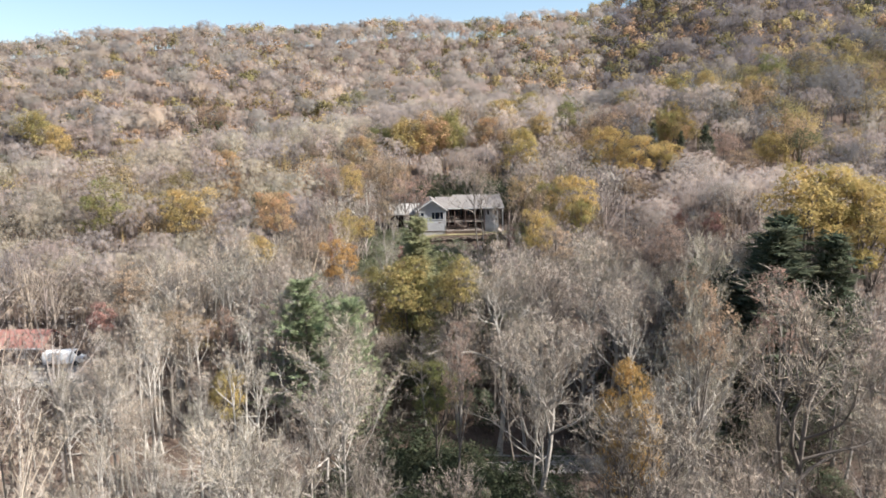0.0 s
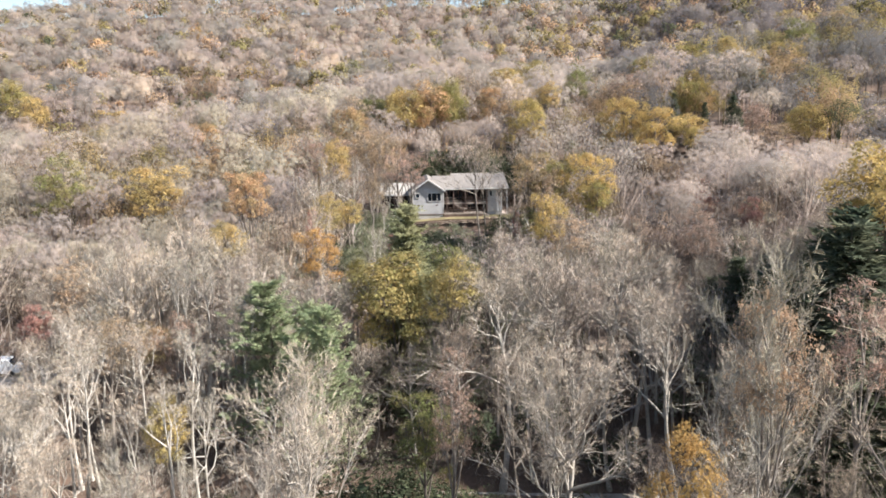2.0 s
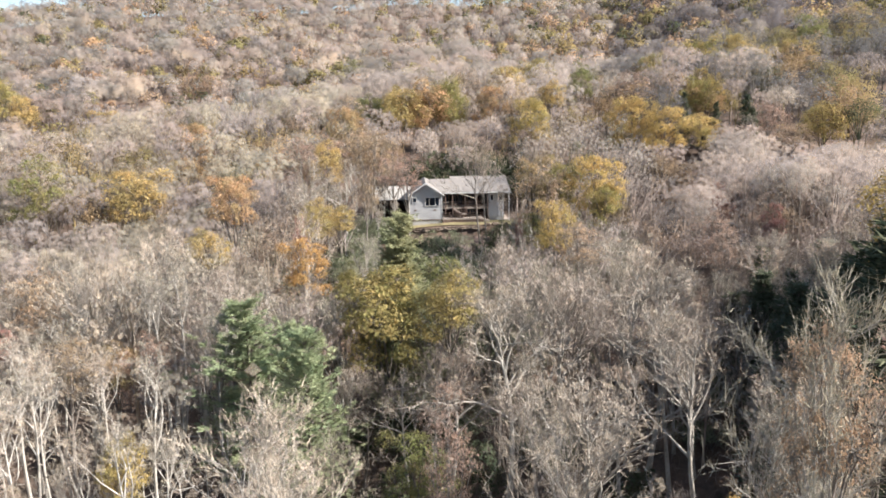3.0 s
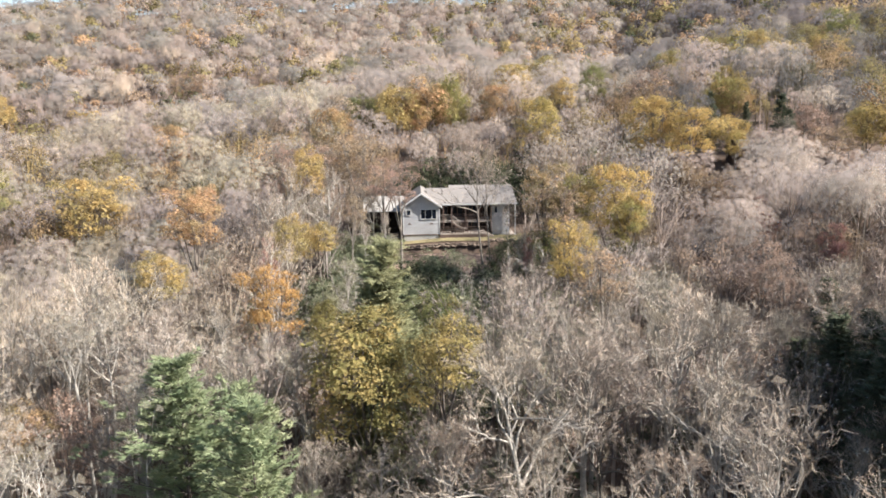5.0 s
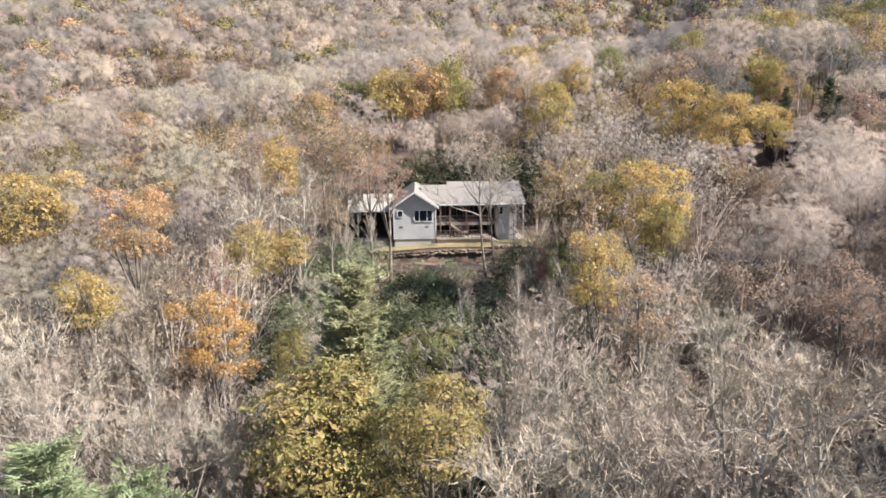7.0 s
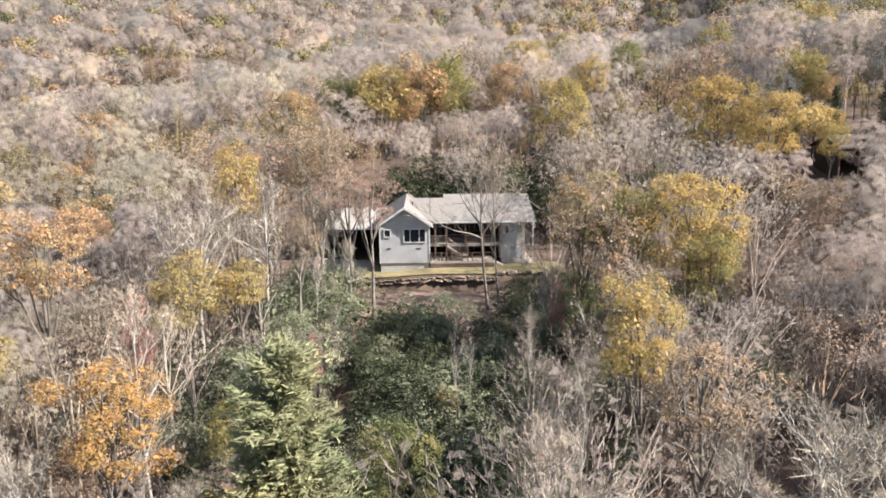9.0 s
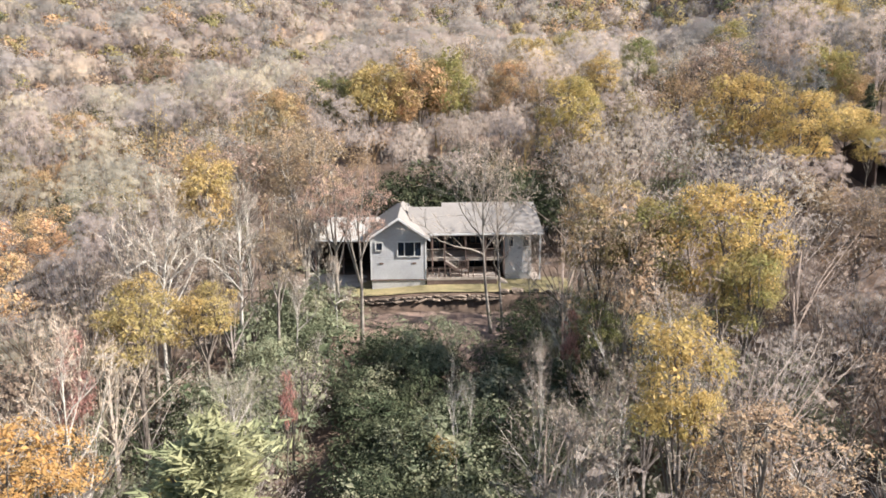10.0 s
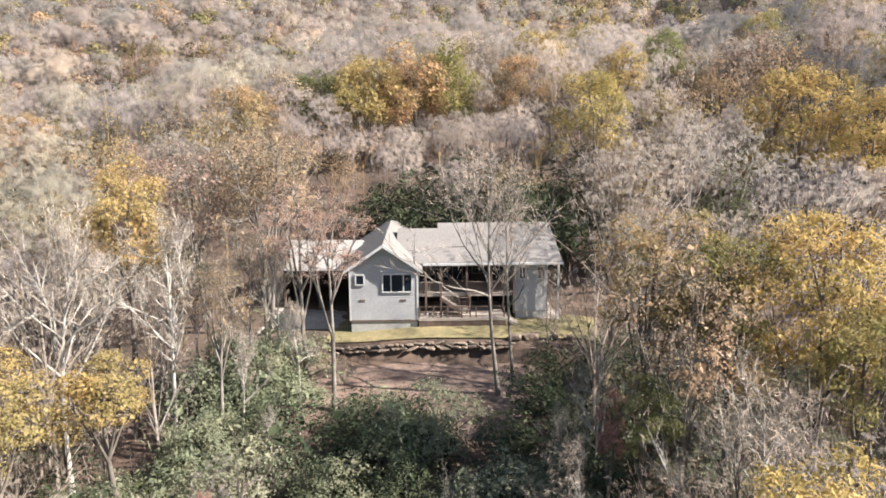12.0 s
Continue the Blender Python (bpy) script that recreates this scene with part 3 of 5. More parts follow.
def conifer(seed, H=17.0, leaf=None, radius=3.2, low=0.22, step=0.8, droop=0.0, fans=9, needles=6, length=0.42, breadth=0.11, boughs=6):
    """An evergreen: whorls of boughs, each a flat plume of needles that turn up at their tips."""
    rng = np.random.default_rng(seed)
    ws, cs = Soup(), Soup()
    t = np.linspace(0, 1, 9)
    trunk = np.stack([0.1 * np.sin(3 * t), 0.12 * np.sin(2.2 * t + 1), H * 0.985 * t], 1)
    ws.tube(trunk, 0.22 * (1 - 0.93 * t), 6)
    z = low * H
    while z < H * 0.975:
        k = (z - low * H) / (H * (1 - low))
        R = radius * (1 - k) ** 0.72 * rng.uniform(0.75, 1.2) + 0.3
        a0 = rng.uniform(0, 6.28)
        for i in range(boughs if k < 0.85 else 4):
            a = a0 + i * 6.283 / boughs + rng.normal(0, 0.22)
            L = R * rng.uniform(0.4, 1.25)
            out, side = np.array([math.cos(a), math.sin(a), 0]), np.array([-math.sin(a), math.cos(a), 0])
            rise = rng.uniform(0.0, 0.3) + 0.45 * k - droop
            u = np.linspace(0.0, 1.0, 5)
            spine = np.array([0, 0, z]) + u[:, None] * out * L + np.stack([0 * u, 0 * u, L * (rise * u + (0.12 - 0.9 * droop) * u ** 2)], 1)
            ws.tube(spine[[0, 2, 4]], [0.05, 0.032, 0.012], 3)
            w = rng.uniform(0.2, 1.0, fans)
            c = np.stack([np.interp(w, u, spine[:, j]) for j in range(3)], 1)
            off = rng.uniform(-1, 1, (fans, 1)) * (0.38 * L * (1.1 - w) + 0.12)[:, None]
            c = c + side * off + rng.normal(0, 0.15, c.shape) - [0, 0, droop * 0.5] * np.abs(off)
            b = np.repeat(c, needles, 0) + rng.normal(0, 0.1, (fans * needles, 3)) * [1, 1, 0.5]
            nd = unit(rng.normal(0, 0.6, b.shape) * [1, 1, 0.55] + out + side * np.sign(np.repeat(off, needles, 0)) * 0.5 + [0, 0, 0.35 - 1.5 * droop])
            cs.slivers(b - nd * 0.1, b + nd * rng.uniform(0.6, 1.2, (len(b), 1)) * length, rng.uniform(0.7, 1.3, len(b)) * breadth, rng, np.array([0, 0, z - 2.2]), 0.45, np.array([0, 0, z - 3.2]))
        z += step * rng.uniform(0.75, 1.2) * (1 - 0.35 * k)
    return {"trunk": ws.mesh("trunk", BARK_DARK, True), "leaves": cs.mesh("needles", leaf), "H": H}


def shrub(seed, leaf, R=2.0, H=3.0, lobes=13, per=190, size=0.09):
    """A broad-leaved evergreen thicket: crooked stems and rounded masses of leaves over an uneven mound."""
    rng = np.random.default_rng(seed)
    ws, ls = Soup(), Soup()
    cs, rs = lobes_of(rng, lobes, R, 0.6 * H, 0.42 * H, 0.0)
    for q, r in zip(cs, rs):
        b = rng.normal(0, 0.25, 3) * [1, 1, 0]
        ws.tube(np.array([b, b + (q - b) * [0.35, 0.35, 0.6], q]), [0.05, 0.035, 0.015], 3)
        p = leaf_shell(rng, q, r * 1.1, per, 0.75, 0.5)
        p = np.concatenate([p, q + unit(rng.normal(size=(9, 3))) * r * rng.uniform(0.4, 0.75, (9, 1))])
        ls.sprays(p, rng.uniform(0.65, 1.35, len(p)) * np.concatenate([np.full(len(p) - 9, size), np.full(9, 0.4 * r)]), rng, q * 0.5, 0.45, 0.6, np.array([0, 0, -1.2]))
    sv, sf = ws.arrays()
    sf = np.where(sf % 9 < 3, sf % 9, sf)          # all stems grow from one root
    return {"trunk": mesh_np("stems", sv, sf, BARK_DARK, True), "leaves": ls.mesh("leaves", leaf), "H": H}


def plant(name, kit, x, y, height, label, category="tree", group="", wide=1.0, turn=0.0, sink=0.12):
    """A tree or shrub of a kind, standing on the ground."""
    ob = new(name)
    s = height / kit["H"]
    ob.matrix_world = Matrix.LocRotScale((x, y, float(ground_z(x, y)) - sink), Euler((0, 0, turn)), (s * wide, s * wide, s))
    ob.empty_display_size = 0.5
    part("trunk" if category == "tree" else "stem", kit["trunk"], ob)
    tagged(part("crown" if category == "tree" else "foliage", kit["leaves"], ob), kind="stuff")
    return tagged(ob, label, category, group)


rng = np.random.default_rng(11)
BARE = []
for i, (bark, twig, wide) in enumerate([(BARK, TUFT_GREY, 1.0), (BARK_PALE, TUFT_PALE, 1.05), (BARK, TUFT_TAN, 0.85), (BARK, TUFT_GREY, 0.8), (BARK_PALE, TUFT_GREY, 0.95), (BARK_DARK, TUFT_GREY, 1.1), (BARK, TUFT_TAN, 1.0), (BARK_PALE, TUFT_PALE, 0.8)]):
    BARE.append(hardwood(veil=58, seed=100 + i, H=16, bark=bark, twig=twig, limbs=[16, 17, 14, 13, 17, 16, 15, 13][i], start=[0.40, 0.46, 0.46, 0.52, 0.38, 0.42, 0.36, 0.56][i], spread=wide, subs=8, twigs=6, fine=2, wander=1.5, girth=1.1))
AIRY = hardwood(131, 16, BARK, TUFT_PALE, limbs=15, start=0.36, spread=1.1, subs=8, twigs=7, fine=3, wander=1.8, girth=0.72)
YARD = [hardwood(160 + i, 16, BARK_MID, TUFT_PALE, limbs=12, start=0.40, spread=1.05, subs=8, twigs=7, fine=2, wander=1.1, girth=0.85, veil=0) for i in range(2)]
THIN = hardwood(140, 16, BARK_PALE, TUFT_GREY, limbs=12, start=0.32, spread=0.9, subs=5, twigs=3, fine=2, wander=1.3, girth=0.8, veil=0)
POLES = [hardwood(150 + i, 17, BARK_PALE, TUFT_GREY, limbs=7, start=0.68, spread=0.8, subs=4, twigs=5, fine=2, wander=0.8, girth=0.9) for i in range(2)]
FORMS = ((11.5, 2.0), (17.0, 5.6), (26.0, 12.6))       # height, and the foot of the crown, of a low, a middling and a tall tree of one crown
KITS = {}
for k in ("yellow", "gold", "orange", "olivegold", "olive", "red", "amber"):
    KITS[k] = [broadleaf(200 + 11 * i + 3 * len(k), H, 4.2, foot, LEAF[k], BARK_DARK, 18, 580, 0.145, 4, 0.9, 60) for i, (H, foot) in enumerate(FORMS)]
for k in ("tan", "pinktan"):
    KITS[k] = [broadleaf(280 + 5 * i + len(k), H, 4.2, foot, LEAF[k], BARK_MID, 20, 240, 0.17, 22, 0.8, 12) for i, (H, foot) in enumerate(FORMS)]
KITS["airy"] = [broadleaf(297 + 5 * i, H, 4.2, foot, LEAF["pinktan"], BARK_MID, 17, 290, 0.15, 26, 0.8) for i, (H, foot) in enumerate(FORMS)]
PINE = [conifer(300 + i, 17, LEAF["pine"], 5.4, 0.16, 0.9, -0.02, 17, 11, 0.42, 0.075, 6) for i in range(2)]
SPRUCE = conifer(330, 17, LEAF["spruce"], 4.2, 0.1, 0.55, 0.03, 18, 11, 0.26, 0.075, 8)
HEMLOCK = [conifer(320 + i, 17, LEAF["hemlock"], 3.8, 0.1, 0.75, 0.1, 9, 6, 0.5, 0.15, 6) for i in range(2)]
RHODO = [shrub(340 + i, LEAF["rhodo"], 2.0, 2.8) for i in range(3)]
SAGE = [shrub(350 + i, LEAF["sage"], 1.8, 2.8) for i in range(2)]

WORDS = {
    "yellow": "spreading hardwood with bright yellow autumn leaves", "gold": "hardwood with golden-brown autumn leaves", "orange": "oak with rusty orange autumn leaves",
    "olivegold": "broad oak with olive and gold autumn leaves", "amber": "hardwood with rusty amber autumn leaves", "olive": "hardwood still in dull olive-green leaf", "tan": "oak holding thin dry tan leaves",
    "airy": "slender tree with a few last pinkish-brown leaves beside the house", "pinktan": "slender tree with sparse pinkish-brown dry leaves", "red": "small maple with dark red autumn leaves",
}
# kind, x, y, height of the crown's top, crown radius
COLOURED = [
    ("olivegold", -5.0, 87, 7.8, 4.6), ("gold", 0.8, 86, 8.1, 3.2), ("olive", -1.6, 96, 6.6, 2.2), ("pinktan", -0.2, 62, 5.0, 1.9), ("olive", -1.3, 65.0, 0.4, 2.2),
    ("amber", 11.4, 43.5, 6.3, 2.3), ("tan", 19.8, 53.7, 12.0, 2.6), ("yellow", 39.2, 79, 18.4, 4.6), ("gold", 44.2, 79.5, 17.6, 4.4), ("yellow", 42.0, 82, 19.0, 4.4), ("yellow", 49.0, 83, 17.6, 5.0), ("gold", -53.0, 138, 15.2, 5.4), ("orange", -29.2, 115.7, 14.8, 3.1),
    ("orange", -34.0, 132, 13.6, 2.6), ("gold", -29.9, 107, 8.9, 2.9), ("gold", -19.4, 130, 19.3, 2.8), ("gold", -18.0, 114.8, 11.8, 2.6), ("gold", -15.0, 119.4, 10.2, 2.4), ("tan", -12.8, 127.5, 12.6, 2.0),
    ("tan", -15.5, 149, 20.4, 4.4), ("gold", -11.2, 186, 30.0, 6.0), ("orange", -5.2, 188.5, 30.8, 6.0), ("orange", -19.6, 160, 25.0, 4.2),
    ("olive", -19.0, 191, 28.0, 4.6), ("olivegold", 0.2, 190, 30.5, 5.6), ("yellow", 15.8, 165, 26.4, 4.2), ("yellow", 33.2, 154.5, 26.2, 4.6), ("yellow", 38.0, 152.6, 23.8, 4.0), ("olive", 29.3, 190, 32.8, 3.6),
    ("yellow", 60.7, 196, 32.6, 5.5), ("olivegold", 65.6, 212, 41.2, 6.0), ("yellow", 20.4, 121.6, 16.8, 4.0), ("orange", 11.9, 122.6, 16.6, 2.6), ("tan", 12.8, 121.2, 14.8, 3.6), ("olivegold", 15.8, 122.0, 15.6, 2.6), ("olivegold", 20.6, 119.4, 12.6, 2.6),
    ("yellow", 12.2, 104.6, 12.2, 2.4), ("tan", 15.2, 100.2, 10.3, 3.2), ("red", 36.9, 120.6, 11.2, 2.6), ("pinktan", 31.5, 106, 9.8, 3.0), ("pinktan", 30.4, 100.5, 8.2, 2.4), ("red", 38.6, 105.5, 10.6, 1.6), ("amber", -16.1, 100, 8.2, 2.9), ("red", -17.9, 108, 9.6, 1.1),
    ("red", -8.9, 113.8, 5.3, 0.55), ("airy", -6.8, 132.6, 15.8, 2.8), ("airy", -9.0, 134.4, 16.4, 3.0), ("tan", -14.0, 143.0, 20.4, 4.4), ("pinktan", -20.5, 146.0, 19.0, 4.4), ("pinktan", -26.0, 150.0, 18.4, 4.2), ("olive", -66.6, 136, 16.0, 4.4), ("yellow", 13.3, 210, 35.6, 4.5),
    ("pinktan", 41.4, 190, 32.8, 6.0), ("tan", 37.5, 137, 14.6, 4.5), ("tan", -33, 79, 3.5, 3.0), ("tan", -44, 96, 6.0, 3.6), ("pinktan", 29, 62, 9.5, 2.6),
    ("gold", 47, 160, 22.0, 4.0), ("orange", 52, 172, 27.0, 4.5), ("tan", 61, 151, 20.0, 4.5),
    ("pinktan", -27.2, 84.7, 1.6, 2.9), ("red", -46.5, 90, 1.6, 1.8), ("orange", -31.2, 85.2, 0.8, 2.2), ("olive", -42.6, 93.6, -4.2, 1.4), ("gold", -22.7, 67.1, 0.2, 1.9),
    ("red", 9.6, 120.3, 7.3, 0.8), ("olive", 11.6, 120.4, 8.0, 1.6), ("olive", -14.0, 120, 1.4, 1.5), ("tan", -12.3, 136.5, 13.0, 2.2), ("olivegold", -12.5, 108, 3.0, 1.8), ("tan", 24.5, 128, 9.5, 2.5),
    ("orange", -51, 162, 15.5, 2.8), ("olivegold", 49, 171, 29, 4.0), ("olivegold", 52, 213, 38.5, 4.6), ("yellow", 87.5, 210, 41.5, 4.6), ("gold", 81, 233, 46, 5.0), ("olive", 98, 222, 48, 5.4), ("gold", 67, 153.5, 24, 4.4), ("pinktan", 59, 158, 24, 4.8),
    ("olivegold", -159, 278, 40, 7.0), ("gold", -148, 268, 34, 6.0), ("amber", -152, 447, 78, 4.6), ("orange", -126, 447, 79, 4.0), ("olive", -8, 217, 35.5, 4.6), ("gold", 17, 236, 38.5, 5.0), ("olivegold", 26, 238, 40, 5.0), ("olive", 41, 253, 38.5, 4.0), ("olive", 37, 231, 36, 4.0),
    ("gold", -126, 284, 29, 5.5), ("tan", -108, 347, 45, 6.5), ("tan", -120, 352, 45, 6.0), ("orange", -76, 322, 38.5, 4.0), ("olive", -45, 354, 50.5, 4.2), ("olive", -54, 357, 50, 3.6), ("tan", 115, 241, 54, 5.5), ("gold", 132, 320, 65, 5.5), ("olivegold", 122, 252, 56, 5.5),
    ("yellow", 44.6, 150.4, 19.4, 1.7), ("gold", 1.0, 113.0, 1.6, 1.0), ("orange", -58.0, 185, 22.5, 4.4), ("orange", 8.5, 186, 30.0, 3.8), ("gold", 22.0, 180, 30.5, 3.6),
]
for kind, x, y, top, r in COLOURED:
    h = max(top - float(ground_z(x, y)), 4.0)
    kit = min(KITS[kind], key=lambda q: abs(math.log(q["H"] / q["R"] * r / h)))
    plant("autumn_tree", kit, x, y, h, WORDS[kind], "tree", "", float(np.clip(r / kit["R"] * kit["H"] / h, 0.4, 2.4)), float(rng.uniform(0, 6.28)))

for x, y, top, wide in [(-17.4, 80.3, 5.6, 1.15), (-11.6, 76.8, 4.2, 0.9), (-14.2, 82.5, 3.2, 0.8)]:
    plant("pine_tree", PINE[int(rng.integers(2))], x, y, top - float(ground_z(x, y)), "soft green white pine with layered branches", "tree", "pines", wide, float(rng.uniform(0, 6)))
# some are added: low ones by (30, 89) as shade, last three shading far_house
for x, y, top, wide in [(32.8, 72, 12.2, 1.4), (34.6, 75, 12.8, 1.3), (39, 73, 11.0, 1.2), (36, 84, 8.0, 1.2), (40.5, 88, 9.5, 1.1), (31, 86, 4.0, 1.2), (45, 85, 11.0, 1.1), (34.5, 92, 5.5, 1.2), (28.5, 91, 3.5, 1.2), (30.5, 82, 6.5, 1.1), (30, 77, 7.0, 1.1), (30.5, 89, 6.0, 1.2), (33.5, 97, 7.0, 1.2), (37.5, 92, 8.5, 1.2), (-1.0, 160.5, 13.5, 1.3), (3.2, 161, 14.5, 1.2), (7.5, 162, 12.5, 1.2), (-4.5, 162, 12.0, 1.2), (12.5, 164, 13.0, 1.1), (44.5, 162, 26.0, 0.9), (51, 163, 24.0, 0.9), (53.8, 152.6, 22.5, 1.0), (54.2, 156.4, 25.0, 1.0), (53.0, 149.6, 17.5, 1.0)]:
    plant("hemlock_tree", HEMLOCK[int(rng.integers(2))], x, y, top - float(ground_z(x, y)), "dark green hemlock with drooping boughs", "tree", "hemlocks", wide, float(rng.uniform(0, 6)))

plant("spruce_tree", SPRUCE, -4.9, 91.0, 11.6 - float(ground_z(-4.9, 91.0)), "grey-green conical evergreen standing over the brush", "tree", "", 1.05, 1.0)

# evergreen thickets below the house and beside it
for x0, x1, y0, y1, count, hh in [(-15.5, -9, 113, 137, 40, 3.8), (-6.5, -1.5, 129.6, 132.5, 6, 1.6), (12, 26, 114, 136, 30, 3.8), (7.5, 13, 124, 137, 8, 2.8), (5, 9, 108, 122, 8, 3.2), (-6, 4, 104, 112, 6, 3.6)]:
    for _ in range(count):
        x, y = rng.uniform(x0, x1), rng.uniform(y0, y1)
        plant("evergreen_shrub", SAGE[int(rng.integers(2))], x, y, hh * rng.uniform(0.7, 1.4), "grey-green evergreen shrub on the slope", "shrub", "grey-green shrubs", rng.uniform(0.8, 1.2), rng.uniform(0, 6.28), 0.1)
for x0, x1, y0, y1, count, hh in [(-4.5, 5.0, 108, 122, 32, 4.6), (-6.0, 3.0, 121, 129.5, 22, 3.6), (-15.5, -9.0, 117, 139, 7, 4.0), (-6, 3, 96, 108, 12, 4.0), (4, 12, 117, 128, 10, 3.2), (-7, 13, 158.5, 165, 24, 7.5), (-10, 10, 53, 70, 34, 5.5),
                                 (-30, -10, 50, 70, 10, 3.6), (10, 36, 50, 70, 12, 3.6), (-20, -12, 96, 112, 8, 3.0), (24, 36, 66, 82, 8, 4.0), (-14, 16, 76.5, 92, 26, 3.6), (-26, -14, 112, 128, 12, 4.0), (6, 30, 78, 100, 16, 3.2), (-14, 10, 40, 55, 10, 3.2), (-5, 9, 97, 112, 38, 4.2), (7.0, 15, 110, 137, 26, 3.0), (4.5, 9, 122, 130, 7, 2.6)]:
    for _ in range(count):
        x, y = rng.uniform(x0, x1), rng.uniform(y0, y1)
        if rng.random() < 0.3 and hh < 5:
            plant("evergreen_shrub", SAGE[int(rng.integers(2))], x, y, hh * rng.uniform(0.8, 1.4), "grey-green evergreen shrub on the slope", "shrub", "grey-green shrubs", rng.uniform(0.7, 1.1), rng.uniform(0, 6.28), 0.1)
            continue
        kit = RHODO[int(rng.integers(3))]
        plant("rhododendron", kit, x, y, hh * rng.uniform(0.7, 1.25), "dark glossy evergreen rhododendron thicket", "shrub", "rhododendrons", rng.uniform(0.9, 1.3), rng.uniform(0, 6.28), 0.1)


def blocked(x, y, margin=0.0):
    """True where no tree may stand: buildings, lawn, road, clearing."""
    m = margin
    if -9.6 - m < x < 12.5 + m and 139 - m < y < 157 + m:
        return True
    if -9.5 < x < 11.5 and 127 < y < 140:
        return True
    if -16 < x < -7 and 141.5 < y < 156:
        return True
    if -8 < x < 6.5 and 99 < y < 129 and not margin < 0:
        return True
    if -15.5 < x < -9 and 116 < y < 137:
        return True
    if 71.8 < y < 75.2 or (-6 < x < 2 and 67 < y < 74):
        return True
    if -67 < x < -48 and 90 < y < 98.5:
        return True
    return 43 < x < 52 and 147 < y < 160


def height_at(x, y):
    """Usual height of the canopy over the ground."""
    h = 15.5
    if y < 92:
        h = (18.5 if x < 20 else 15.0) - 0.03 * max(0, 60 - y)
    elif y < 134:
        h = 13.5
    return h


def sight_limit(x, y):
    """The house stays in view over the trees before it."""
    if -10 < x < 8.5 and 92 < y < 139:
        return 19.4 - 16.6 * y / 142 - float(ground_z(x, y)) - 0.6
    if -7.5 < x < 2 and 38 < y < 72:
        return 19.0 - 33.5 * (y + 1) / 74 - float(ground_z(x, y))
    return 99


def top_limit(x, y):
    """Trees in front of a tall distinct crown stay below it, as the slope shows them."""
    lim = 99.0
    for tx, ty, tr, top, deep in CROWNS:
        dy = ty - y
        if -0.5 < dy < 12 * deep and abs(x - tx + dy * (tx / max(ty - 25, 25))) < tr * 0.85 + 0.3:
            lim = min(lim, top - 0.95 * deep * tr - 0.1 * dy)
    return max(lim - float(ground_z(x, y)), 3.5)


def scatter(y0, y1, spacing, gen, margin=8, y_from=0.0):
    """Jittered rows of places inside the valley as far as it opens."""
    out, y, row = [], y0, 0
    while y < y1:
        half = 0.615 * (y - y_from) * 1.04 + margin
        x = -half + (row % 2) * spacing / 2
        while x < half:
            px, py = x + gen.uniform(-0.42, 0.42) * spacing, y + gen.uniform(-0.42, 0.42) * spacing
            if not blocked(px, py, 1.0):
                out.append((px, py))
            x += spacing
        y += spacing * 0.88
        row += 1
    return out


CROWNS = [(c[1], c[2], c[4], c[3], 1.9 if abs(c[1]) < 10 and 80 < c[2] < 90 else 1.15 if c[2] < 137 else 1.6) for c in COLOURED] + [(-17.6, 80, 5.0, 4.6, 1.5), (-11.8, 78, 4.0, 3.6, 1.5), (-4.9, 91, 3.2, 12.5, 2.2), (33, 73, 4.5, 14.2, 1.5), (-57.0, 91.0, 7.0, -3.0, 1.3), (47.0, 151.5, 3.4, float(ground_z(47.0, 152)) + 6.0, 1.4)]
taken = np.array([(c[1], c[2], c[4]) for c in COLOURED] + [(-17.5, 80, 3), (-11.6, 79, 2), (-4.9, 91, 2.5), (33, 73, 3)])


def near_tree(x, y, k=0.75):
    return bool((np.hypot(taken[:, 0] - x, taken[:, 1] - y) < taken[:, 2] * k).any())


BARE_WORDS = ["leafless grey hardwood with a fan of fine twigs", "pale-barked leafless tree with bright spreading limbs", "slender leafless tree with tan twigs", "tall narrow leafless tree with grey twigs",
              "leafless tree with pale trunk and dense twigs", "dark-barked leafless tree with a wide crown", "leafless hardwood with tan branching crown", "slim pale leafless tree with upright limbs"]
# single bare trees by the house
for x, y, top, k, wide in [(-9.8, 56.0, 5.8, 0, 0.85), (18.0, 53.5, 12.0, 0, 0.6), (6.6, 61.0, 4.0, 0, 0.9), (44.2, 146.0, 13.4, 2, 1.3), (50.4, 146.4, 14.0, 2, 1.3), (52.4, 148.0, 16.5, 6, 1.1), (50.5, 148.5, 21.0, 5, 1.0), (24.6, 50.5, 9.5, 5, 1.2), (4.5, 134.6, 18.2, 0, 0.95), (5.6, 135.4, 15.5, 0, 0.9), (8.2, 135.0, 10.5, 0, 0.6), (7.6, 96.7, 9.4, 0, 0.5), (9.6, 125, 7.5, 4, 0.7), (12.9, 129, 9.0, 0, 0.8), (-10.8, 134.0, 12.0, 3, 0.7), (-13.4, 134.5, 13.0, 0, 0.8), (-17.5, 106, 10.0, 6, 0.8), (-8.6, 130.0, 9.0, 7, 0.6), (5.9, 112.3, 7.6, 0, 0.55), (1.4, 112.2, 6.2, 7, 0.5), (2.9, 116, 4.5, 7, 0.5), (10.5, 131, 9.0, 2, 0.8), (-20.5, 124, 14.5, 1, 1.0), (-16.0, 128, 15.0, 4, 0.9), (-11.5, 126, 8.5, 3, 0.7)]:
    plant("bare_tree", YARD[int(x * 10) % 2] if k == 0 and y > 120 else THIN if k in (0, 7) and 90 < y < 120 else AIRY if k == 0 else BARE[k], x, y, top - float(ground_z(x, y)), BARE_WORDS[k], "tree", "bare trees on the slope", wide, float(rng.uniform(0, 6)))
